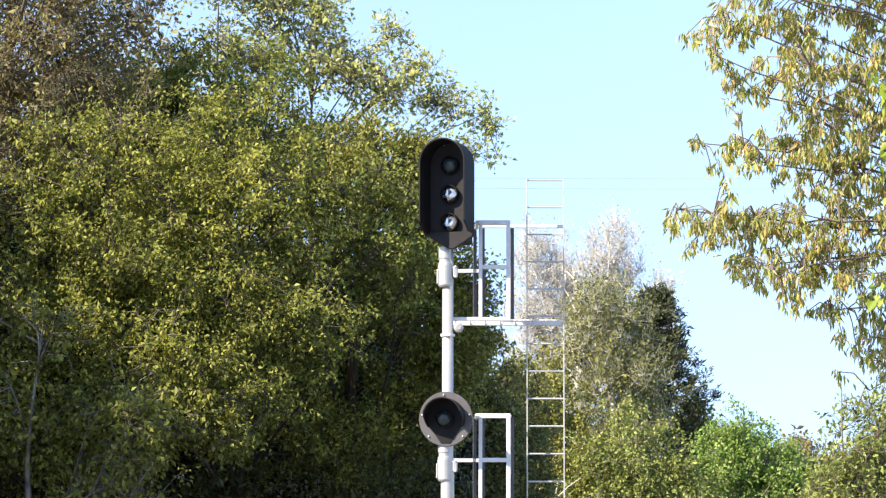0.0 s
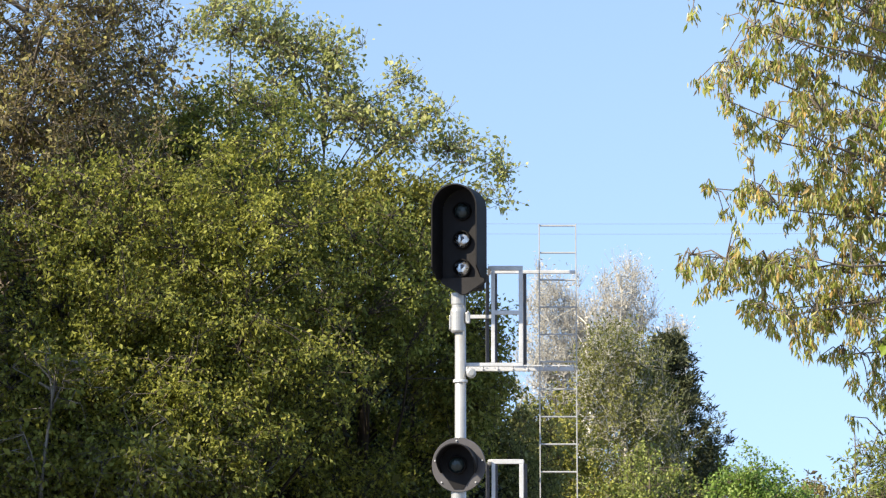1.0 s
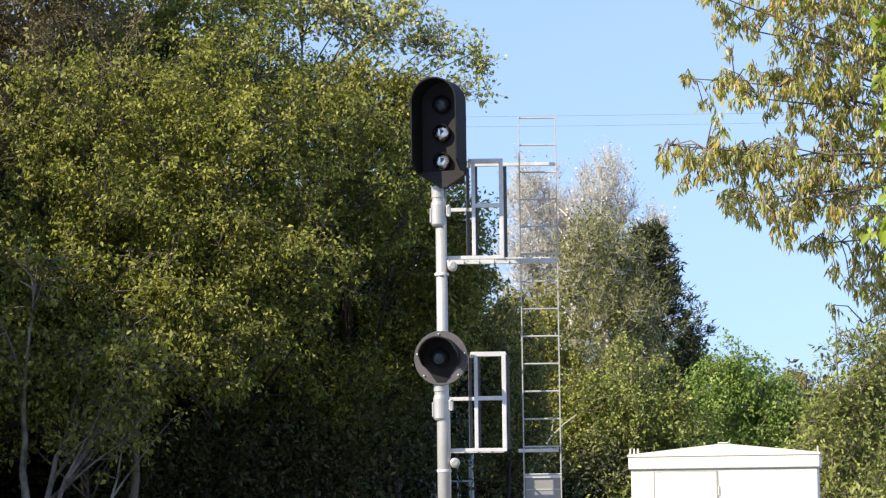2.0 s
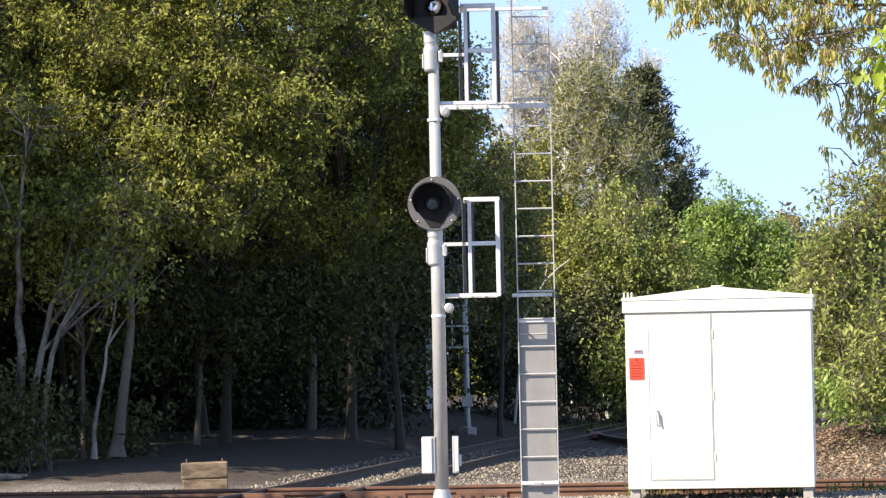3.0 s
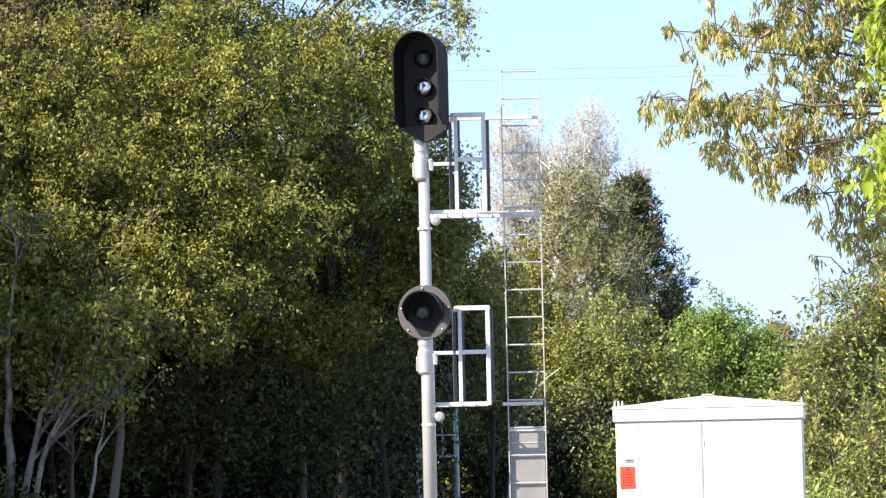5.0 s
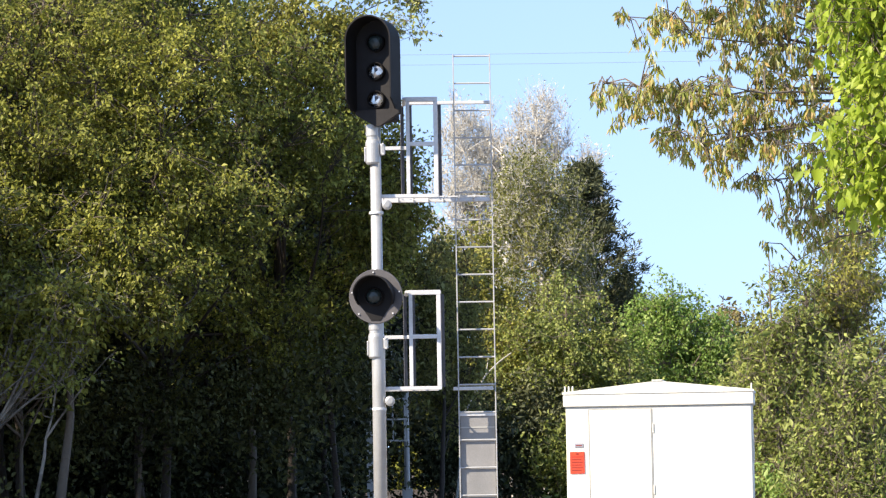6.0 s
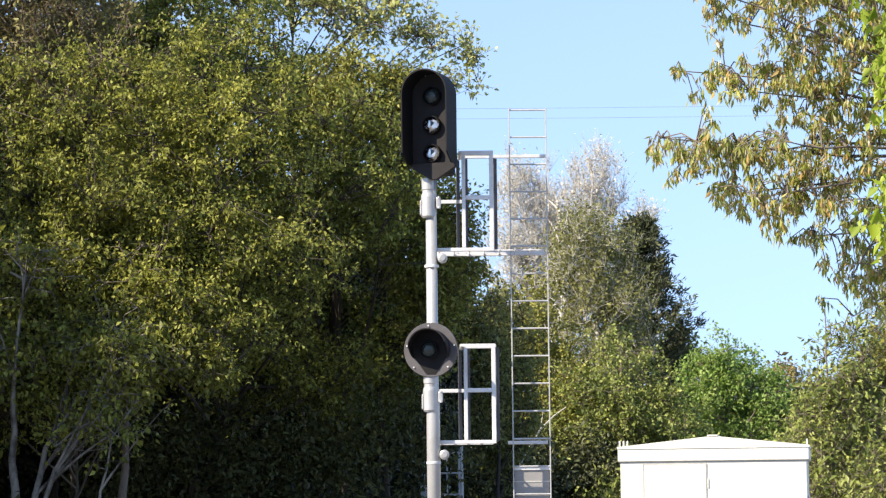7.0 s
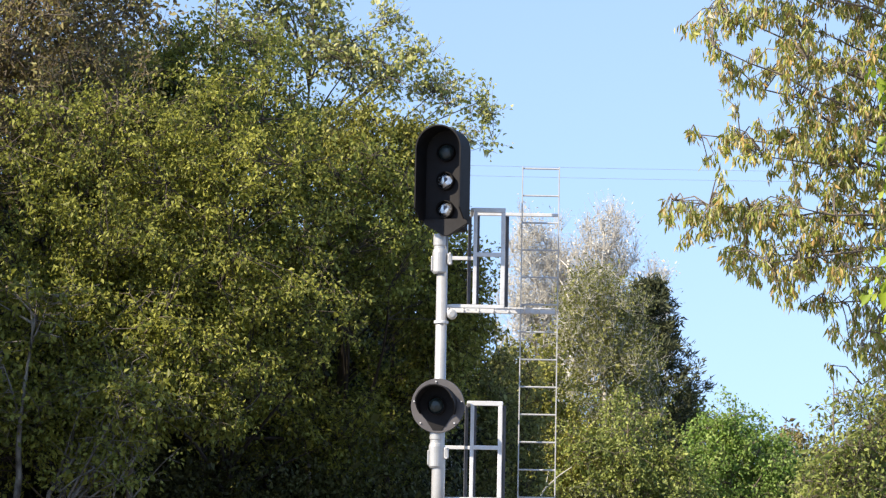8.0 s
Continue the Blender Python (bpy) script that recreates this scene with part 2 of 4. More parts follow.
def lathe(profile, n=32, axis="Z"):
    """A turned shape from (radius, height) pairs."""
    bm = bmesh.new()
    rings = []
    for r, h in profile:
        ring = []
        for i in range(n):
            a = 2 * math.pi * i / n
            ring.append(bm.verts.new((r * math.cos(a), r * math.sin(a), h) if axis == "Z" else (r * math.cos(a), h, r * math.sin(a))))
        rings.append(ring)
    for p, q in zip(rings, rings[1:]):
        for i in range(n):
            bm.faces.new((p[i], p[(i + 1) % n], q[(i + 1) % n], q[i]))
    bm.faces.new(rings[0])
    bm.faces.new(rings[-1])
    bmesh.ops.recalc_face_normals(bm, faces=bm.faces)
    return bm


def slab(outline, y0, y1):
    """A plate with an outline in x and z, between two depths."""
    bm = bmesh.new()
    a = [bm.verts.new((x, y0, z)) for x, z in outline]
    b = [bm.verts.new((x, y1, z)) for x, z in outline]
    bm.faces.new(a)
    bm.faces.new(b)
    for i in range(len(a)):
        j = (i + 1) % len(a)
        bm.faces.new((a[i], a[j], b[j], b[i]))
    bmesh.ops.recalc_face_normals(bm, faces=bm.faces)
    return bm


def shell(path, front, y1, thick):
    """A bent sheet: an open path in x and z with its front edge at front[i], back edge at y1."""
    bm = bmesh.new()
    n = len(path)
    pts = [Vector((x, z)) for x, z in path]
    rows = []
    for i, p in enumerate(pts):
        d = (pts[min(i + 1, n - 1)] - pts[max(i - 1, 0)]).normalized()
        nrm = Vector((-d.y, d.x)) * thick
        o, q = p, p + nrm
        rows.append([bm.verts.new((o.x, front[i], o.y)), bm.verts.new((o.x, y1, o.y)), bm.verts.new((q.x, y1, q.y)), bm.verts.new((q.x, front[i], q.y))])
    for r, s in zip(rows, rows[1:]):
        for i in range(4):
            j = (i + 1) % 4
            bm.faces.new((r[i], r[j], s[j], s[i]))
    bm.faces.new(rows[0])
    bm.faces.new(rows[-1])
    bmesh.ops.recalc_face_normals(bm, faces=bm.faces)
    return bm


# ======== ground ========
def smooth(a, b, x):
    t = np.clip((x - a) / (b - a), 0, 1)
    return t * t * (3 - 2 * t)


TRACK_Z = -0.37


def ground_z(x, y):
    x, y = np.asarray(x, float), np.asarray(y, float)
    right = smooth(-2.2, -0.4, x)                 # the gravel bench with the shed; lower along the rails
    z = right * (-0.16 * smooth(31, 36, y) - 0.21 * smooth(37.4, 39.6, y)) + (1 - right) * (-0.38 * smooth(28, 33.5, y))
    side = x - (-2.54 + (y - 40) * 0.187)            # distance to the right of the slanting track
    z = z + 0.28 * smooth(44, 54, y) * smooth(1.0, 4.0, -side) + 0.75 * smooth(43.5, 50, y) * smooth(5.2, 8.0, x) * (1 - smooth(75, 90, y))
    z = z + 0.25 * smooth(52, 66, y) * smooth(1.5, 5, -side)
    return z


def ground():
    def steps(lo, hi, step, reach):
        c = list(np.arange(lo, hi + 1e-6, step))
        d, a, b = step, lo, hi
        while b < reach:
            d *= 1.35
            b += d
            a -= d
            c = [a] + c + [b]
        return np.array(c)
    xs, ys = steps(-22, 22, 0.25, 2500), steps(24, 90, 0.25, 2500)
    gx, gy = np.meshgrid(xs, ys)
    gz = ground_z(gx, gy)
    rng = np.random.default_rng(3)
    fine = ((gy > 24) & (gy < 90) & (abs(gx) < 22))
    gz = gz + fine * rng.normal(0, 0.012, gz.shape)
    v = np.stack([gx, gy, gz], -1).reshape(-1, 3)
    w, h = len(xs), len(ys)
    i = (np.arange(h - 1)[:, None] * w + np.arange(w - 1)).ravel()
    f = np.stack([i, i + 1, i + w + 1, i + w], -1)
    ob = link_mesh("ground", arrays_mesh("ground", v, f), M_GROUND)
    tagged(ob, "grey gravel and brown leaf litter ground beside the tracks", "ground", kind="structure")


ground()


def stones(name, label, seed, n, x0, x1, y0, y1, size, mat, keep=None):
    rng = np.random.default_rng(seed)
    p = np.stack([rng.uniform(x0, x1, n), rng.uniform(y0, y1, n)], -1)
    if keep is not None:
        p = p[keep(p[:, 0], p[:, 1])]
    n = len(p)
    s = size * rng.lognormal(0, 0.35, n)
    base = np.array([[1, 0, 0], [0, 1, 0], [-1, 0, 0], [0, -1, 0], [0, 0, 1], [0, 0, -1]], float)
    tri = np.array([[0, 1, 4], [1, 2, 4], [2, 3, 4], [3, 0, 4], [1, 0, 5], [2, 1, 5], [3, 2, 5], [0, 3, 5]])
    q = np.linalg.qr(rng.normal(size=(n, 3, 3)))[0]
    v = base[None] * rng.uniform(0.6, 1.25, (n, 6, 1)) * np.stack([np.ones(n), rng.uniform(0.6, 1, n), rng.uniform(0.5, 0.9, n)], -1)[:, None]
    v = np.einsum("nij,nkj->nki", q, v) * s[:, None, None]
    v += np.stack([p[:, 0], p[:, 1], ground_z(p[:, 0], p[:, 1]) + 0.25 * s], -1)[:, None]
    f = (tri[None] + 6 * np.arange(n)[:, None, None]).reshape(-1, 3)
    ob = link_mesh(name, arrays_mesh(name, v.reshape(-1, 3), f), mat)
    return tagged(ob, label, "gravel", kind="stuff")


# ======== railway tracks ========
def rail_mesh(points, top, mat, name, parent, label="", head_mat=None):
    """Rail of foot, web and head along a line of points in plan."""
    prof = [(-0.066, -0.17), (0.066, -0.17), (0.066, -0.158), (0.012, -0.14), (0.009, -0.05), (0.036, -0.038), (0.036, -0.006), (0.028, 0.0), (-0.028, 0.0), (-0.036, -0.006), (-0.036, -0.038), (-0.009, -0.05), (-0.012, -0.14), (-0.066, -0.158)]
    bm = bmesh.new()
    rows = []
    for i, (x, y) in enumerate(points):
        a, b = points[max(i - 1, 0)], points[min(i + 1, len(points) - 1)]
        d = Vector((b[0] - a[0], b[1] - a[1])).normalized()
        rows.append([bm.verts.new((x + d.y * u, y - d.x * u, top + w)) for u, w in prof])
    n = len(prof)
    for r, s in zip(rows, rows[1:]):
        for i in range(n):
            f = bm.faces.new((r[i], r[(i + 1) % n], s[(i + 1) % n], s[i]))
            if i == 7:
                f.material_index = 1
    bm.faces.new(rows[0])
    bm.faces.new(rows[-1])
    bmesh.ops.recalc_face_normals(bm, faces=bm.faces)
    ob = part(name, bm, mat, parent, label)
    ob.data.materials.append(head_mat or M_TREAD)
    return ob


RAIL_TOP = -0.205


def track_a_line(offset):
    """The slanting track: straight, then bending to the right; offset is to the right of its centre."""
    pts = []
    x, y, h = -4.41, 30.0, 0.187
    for i in range(120):
        d = Vector((h, 1)).normalized()
        pts.append((x + d.y * offset, y - d.x * offset))
        x, y = x + d.x * 0.6, y + d.y * 0.6
        if y > 52:
            h += 0.0009
    return pts


def slanting_track():
    t = thing("railway_track", "dark rusty railway track slanting away into the woods", "railway track", kind="structure")
    for o in (-0.755, 0.755):
        rail_mesh([p for p in track_a_line(o) if p[1] > 33], RAIL_TOP, M_DARKRAIL, "rail", t)
    me = boxed(-1.25, 1.25, -0.11, 0.11, -0.16, 0.0, 0.01)
    tie = part("tie", me, M_TIE, t)
    first = True
    c = track_a_line(0)
    for i in range(6, 118):
        d = Vector((c[i + 1][0] - c[i][0], c[i + 1][1] - c[i][1]))
        o = tie if first else tie.copy()
        if not first:
            scene.collection.objects.link(o)
        first = False
        o.matrix_basis = Matrix.Translation((c[i][0], c[i][1], RAIL_TOP - 0.175)) @ Matrix.Rotation(math.atan2(d.y, d.x) - math.pi / 2, 4, "Z")


def crossing_track():
    t = thing("railway_track", "rust-brown railway track running across behind the signal", "railway track", kind="structure")
    for y in (41.3, 42.8):
        rail_mesh([(x, y - 0.08 * x) for x in np.arange(-40, 40.1, 2.0)], RAIL_TOP, M_RAIL, "rail", t)
    for x0, x1 in ((-3.35, -2.35), (-1.45, -0.55), (0.2, 0.95)):
        yy = 41.3 - 0.08 * (x0 + x1) / 2 - 0.045
        bar = part("joint_bar", boxed(x0, x1, yy - 0.028, yy + 0.02, RAIL_TOP - 0.15, RAIL_TOP - 0.035, 0.008), M_RAIL, t, "rust-brown bolted joint bar")
        n = 5
        for i in range(n):
            bx = x0 + (i + 0.5) * (x1 - x0) / n
            part("bolt", rodded((bx, yy - 0.06, RAIL_TOP - 0.095), (bx, yy - 0.01, RAIL_TOP - 0.095), 0.024, n=6), M_DARKRAIL, bar)
    tie = part("tie", boxed(-0.11, 0.11, -1.25, 1.25, -0.16, 0.0, 0.01), M_TIE, t)
    for i in range(70):
        o = tie if i == 0 else tie.copy()
        if i:
            scene.collection.objects.link(o)
        x = -20 + i * 0.58
        o.matrix_basis = Matrix.Translation((x, 42.05 - 0.08 * x, RAIL_TOP - 0.178))


def joining_track():
    """A second line that comes in from the right and meets the slanting track in a turnout."""
    t = thing("railway_track", "rusty railway track joining the slanting track at a turnout", "railway track", kind="structure")
    for o in (0.0, 1.5):
        pts = [(3.75 + o * (1 if y < 71 else max(0.0, 1 - (y - 71) / 12)) + (0.0085 * (71 - y) ** 2 if y < 71 else 0.2 * (y - 71)), y) for y in np.arange(53.0, 79.0, 1.0)]
        rail_mesh(pts, RAIL_TOP + 0.004, M_DARKRAIL, "rail", t)
    frog = part("frog", boxed(-0.14, 0.14, -0.9, 0.9, -0.12, 0.012, 0.02), M_RAIL, t, "rust-brown cast crossing frog")
    frog.matrix_basis = Matrix.Translation((3.80, 68.8, RAIL_TOP)) @ Matrix.Rotation(radians(-5), 4, "Z")


slanting_track()
crossing_track()
joining_track()


# ======== the signal ========
SIG = Vector((-0.01, 30.0, 0.0))
HEAD_TURN = -19


def signal_lens(name, parent, z, lit):
    g = lens_mats[lit]
    ring = part("lens_ring", lathe([(0.102, 0.02), (0.102, -0.05), (0.092, -0.06), (0.086, -0.05), (0.086, 0.02)], 24, "Y"), M_BLACK, parent)
    ring.matrix_basis = Matrix.Translation((-0.015, 0, z))
    bm = bmesh.new()
    rng = random.Random(int(z * 100))
    bmesh.ops.create_icosphere(bm, subdivisions=2, radius=0.086)
    for v in bm.verts:
        v.co *= 1 + (rng.uniform(-0.2, 0.12) if lit else 0)
        v.co.y *= 0.5
    ob = part(name, bm, g, parent, "faceted clear glass lens" if lit else "dark green glass lens")
    ob.matrix_basis = Matrix.Translation((-0.015, -0.02, z))


def lens_material(name, col, metal, rough):
    m, nt, b = material(name, rough, metal)
    b.inputs["Base Color"].default_value = (*col, 1)
    if metal:       # cut-glass facets: bright glints and dark reflections painted as coloured cells
        cell = nt.nodes.new("ShaderNodeTexVoronoi")
        cell.inputs["Scale"].default_value = 26
        co = nt.nodes.new("ShaderNodeTexCoord")
        nt.links.new(co.outputs["Object"], cell.inputs["Vector"])
        nt.links.new(ramp(nt, cell.outputs["Color"], [(0.32, (0.03, 0.03, 0.035)), (0.45, col), (0.7, (0.55, 0.54, 0.53))]), b.inputs["Base Color"])
        b.inputs["Coat Weight"].default_value = 0.6
    return m


lens_mats = {True: lens_material("glint_painted_glass", (0.34, 0.33, 0.33), 0.85, 0.22), False: lens_material("dark_glass", (0.02, 0.03, 0.03), 0.0, 0.28)}


def arc(cx, cz, r, a0, a1, n):
    return [(cx + r * math.cos(radians(a0 + (a1 - a0) * i / n)), cz + r * math.sin(radians(a0 + (a1 - a0) * i / n))) for i in range(n + 1)]


def upper_head(parent):
    w = 0.245
    top, bot, tip = 0.595 - w, -0.43, -0.56
    outline = arc(0, top, w, 0, 180, 20) + [(-w, bot), (-0.03, tip), (0.03, tip), (w, bot)]
    head = part("signal_head", slab(outline, 0.0, 0.03), M_DEEP, parent, "black three-lens signal head with long hood")
    head.matrix_basis = Matrix.Translation((0.04, -0.10, 5.825)) @ Matrix.Rotation(radians(HEAD_TURN), 4, "Z")
    path = [(w, bot + 0.03)] + arc(0, top, w, 0, 180, 24) + [(-w, bot + 0.03)]
    front = [-0.18] + [-0.34] * (len(path) - 2) + [-0.18]
    path.insert(1, (w, bot + 0.14))
    front.insert(1, -0.34)
    path.insert(-1, (-w, bot + 0.14))
    front.insert(-1, -0.34)
    part("hood", shell(path, front, 0.0, -0.014), M_BLACK, head, "black sheet-metal tunnel hood")
    # pointed apron under the lenses
    part("apron", slab([(-w, bot + 0.05), (w, bot + 0.05), (w, bot), (0.03, tip), (-0.03, tip), (-w, bot)], -0.05, -0.001), M_DEEP, head)
    part("case", boxed(-0.16, 0.16, 0.031, 0.26, -0.5, 0.45, 0.03), M_BLACK, head, "black lamp case behind the lenses")
    for z, lit in ((0.35, False), (0.035, True), (-0.275, True)):
        signal_lens("lens", head, z, lit)
    return head


def lower_head(parent):
    head = part("signal_head", lathe([(0.29, 0.0), (0.295, 0.012), (0.29, 0.025)], 40, "Y"), M_DISC, parent, "dark grey round single-lens signal head")
    head.matrix_basis = Matrix.Translation((-0.02, -0.10, 3.425)) @ Matrix.Rotation(radians(-10), 4, "Z")
    path = arc(0, 0.01, 0.20, -28, 208, 36)
    front = [-0.06 - 0.20 * min(1, min(i, 36 - i) / 7) for i in range(37)]
    part("hood", shell(path, front, 0.0, -0.012), M_BLACK, head, "black round tunnel hood")
    part("inner_plate", slab(arc(0, 0.01, 0.198, -28, 208, 30) + [(-0.05, -0.262), (0.05, -0.262)], -0.006, -0.001), M_BLACK, head)
    part("case", lathe([(0.12, 0.026), (0.15, 0.06), (0.15, 0.22), (0.11, 0.28)], 24, "Y"), M_BLACK, head)
    for a in (95, 170, 225, -45, 10):
        x, z = 0.262 * math.cos(radians(a)), 0.262 * math.sin(radians(a))
        part("bolt", rodded((x, -0.015, z), (x, 0.0, z), 0.009, n=6), M_GALV, head)
    signal_lens("lens", head, 0.0, False)
    return head


def guard_frame(parent, z, h, long_top):
    """Work platform of grating with an upright frame on its front and back edges."""
    y0, y1 = 0.06, 0.70
    deck = part("work_platform", boxed(0.05, 1.26 if long_top else 0.66, y1 - 0.05, y1, z - 0.008, z + 0.03, 0.004), M_GALV, parent, "galvanised steel platform with open grating")
    part("edge_angle", boxed(0.05, 0.68, y0, y0 + 0.04, z - 0.008, z + 0.03, 0.004), M_GALV, deck)
    if not long_top:
        part("edge_angle", boxed(0.82, 1.26, y1 - 0.05, y1 - 0.001, z - 0.008, z + 0.03, 0.004), M_GALV, deck)
    n = 7 if long_top else 4
    x_end = 1.24 if long_top else 0.66
    bar = part("grating_bar", boxed(-0.003, 0.003, y0 + 0.04, y1 - 0.05, z, z + 0.025), M_GALV, deck)
    for i in range(n):
        o = bar if i == 0 else bar.copy()
        if i:
            scene.collection.objects.link(o)
        o.location.x = 0.08 + i * (x_end - 0.08) / n
    for yy in (y0 + 0.2, y0 + 0.4):
        part("grating_bar", boxed(0.05, x_end, yy, yy + 0.006, z + 0.012, z + 0.024), M_GALV, deck)
    frame_f = part("guard_rail", boxed(0.33, 0.68, y0, y0 + 0.045, z + h - 0.05, z + h, 0.004), M_GALV, parent, "white galvanised guard rail frame")
    part("post", boxed(0.335, 0.375, y0, y0 + 0.04, z + 0.03, z + h - 0.05, 0.004), M_GALV, frame_f)
    part("post", boxed(0.635, 0.68, y0, y0 + 0.04, z + 0.03, z + h - 0.05, 0.004), M_GALV, frame_f)
    part("mid_rail", boxed(0.375, 0.635, y0 + 0.003, y0 + 0.037, z + h * 0.51, z + h * 0.51 + 0.045, 0.004), M_GALV, frame_f)
    frame_b = part("guard_rail", boxed(0.30, 1.28 if long_top else 0.70, y1 - 0.045, y1, z + h - 0.01, z + h + 0.025, 0.004), M_GALV, parent, "galvanised guard rail")
    # back posts, with their shade put into the steel colour
    for x in (0.285, 0.375, 0.70):
        angle = bmesh.new()
        box(angle, x, x + 0.034, y1 - 0.012, y1 - 0.006, z + 0.03, z + h - 0.012)
        box(angle, x - 0.006, x, y1 - 0.062, y1 - 0.006, z + 0.03, z + h - 0.012)
        part("angle_post", angle, M_ANGLE, frame_b, "angle-iron post in shade-dark colour")
    part("mid_rail", boxed(0.06, 0.36, y1 - 0.042, y1 - 0.008, z + h * 0.53, z + h * 0.53 + 0.04, 0.004), M_GALV, frame_b)
    part("top_bar", boxed(0.30, 0.335, y0 + 0.02, y1 - 0.045, z + h - 0.03, z + h, 0.004), M_GALV, frame_b)
    part("top_bar", boxed(0.645, 0.68, y0 + 0.05, y1 - 0.045, z + h - 0.03, z + h - 0.005, 0.004), M_GALV, frame_b)


def signal():
    s = thing("railway_signal", "silver-painted railway signal mast with two dark signal heads", "railway signal", at=Matrix.Translation(SIG))
    part("pole", lathe([(0.074, 0.05), (0.072, 2.9), (0.070, 3.0), (0.062, 3.02), (0.059, 5.30)], 28), M_MAST, s, "silver-painted steel pole", smooth=True)
    part("base", lathe([(0.18, -0.04), (0.18, 0.012), (0.15, 0.02), (0.145, 0.04), (0.086, 0.33), (0.077, 0.35)], 28), M_MAST, s, "flared cast base", smooth=False)
    for i in range(4):
        a = radians(45 + 90 * i)
        part("base_bolt", rodded((0.165 * math.cos(a), 0.165 * math.sin(a), 0.01), (0.165 * math.cos(a), 0.165 * math.sin(a), 0.05), 0.013, n=6), M_GALV, s)
    for z in (2.83, 4.93):
        c = part("bracket", lathe([(0.064, z - 0.07), (0.080, z - 0.05), (0.080, z + 0.16), (0.073, z + 0.19), (0.066, z + 0.20), (0.066, z + 0.23), (0.073, z + 0.24), (0.073, z + 0.36)], 24), M_MAST, s, "cast head bracket clamped to the pole")
        c.matrix_basis = Matrix.Translation((-0.028, -0.012, 0))
        part("clamp_ear", boxed(0.082, 0.135, -0.05, 0.04, z + 0.03, z + 0.15, 0.012), M_MAST, c)
        part("clamp_ear", boxed(-0.094, -0.072, -0.04, 0.04, z - 0.04, z + 0.12, 0.008), M_MAST, c)
        for zz in (z + 0.0, z + 0.11):
            part("clamp_bolt", rodded((0.108, -0.062, zz + 0.04), (0.108, -0.045, zz + 0.04), 0.012, n=6), M_GALV, c)
    for z in (4.42, 2.30):
        e = part("junction_fitting", lathe([(0.03, -0.06), (0.052, -0.05), (0.055, 0.03), (0.03, 0.05)], 16, "Y"), M_MAST, s, "round white conduit fitting")
        e.matrix_basis = Matrix.Translation((0.115, -0.02, z))
        part("strap", lathe([(0.0765, z - 0.1), (0.0785, z - 0.095), (0.0785, z - 0.075), (0.0765, z - 0.07)], 24), M_GALV, s)
    l = part("cable_box", boxed(-0.205, -0.06, -0.06, 0.10, 0.52, 0.92, 0.01), M_MAST, s, "silver cable box on the pole")
    part("lid", boxed(-0.21, -0.10, -0.075, -0.061, 0.53, 0.91, 0.005), M_GALV, l)
    r = part("cable_box", boxed(0.12, 0.19, -0.05, 0.12, 0.52, 0.92, 0.01), M_MAST, s, "narrow silver cable box")
    part("lid", boxed(0.15, 0.185, -0.066, -0.051, 0.54, 0.90, 0.005), M_GALV, r)
    part("hinge", boxed(0.191, 0.215, -0.03, 0.03, 0.6, 0.72, 0.004), M_GALV, r)
    guard_frame(s, 4.51, 1.09, True)
    guard_frame(s, 2.425, 1.07, False)
    upper_head(s)
    lower_head(s)


def ladder(at, label, group=""):
    l = thing("ladder", label, "ladder", at=at)
    for x in (0.865, 1.268):
        part("stile", boxed(x - 0.006, x + 0.006, -0.02, 0.02, -0.02, 6.11, 0.002), M_LADDER, l)
    rung = part("rung", rodded((0.858, 0, 6.09), (1.275, 0, 6.09), 0.0095, n=8), M_LADDER, l)
    for i in range(1, 20):
        o = rung.copy()
        scene.collection.objects.link(o)
        o.location.z = -0.3015 * i
    part("climb_guard", boxed(0.876, 1.257, 0.022, 0.027, 0.14, 2.15, 0.002), M_GUARD, l, "dull grey sheet-metal climbing guard")
    part("seam", boxed(0.877, 1.256, 0.017, 0.0215, 2.0, 2.012), M_SEAM, l)
    part("guard_rim", boxed(0.86, 1.273, 0.005, 0.03, 2.13, 2.17, 0.004), M_GALV, l)
    part("padlock_bar", boxed(0.86, 1.27, -0.035, -0.016, 0.36, 0.40, 0.004), M_GALV, l)
    part("hasp", boxed(1.0, 1.09, -0.05, -0.036, 0.355, 0.385, 0.004), M_MAST, l)
    return l


signal()
ladder(Matrix.Translation((-0.005, 30.42, 0.0)), "thin galvanised ladder with grey climbing guard beside the signal")


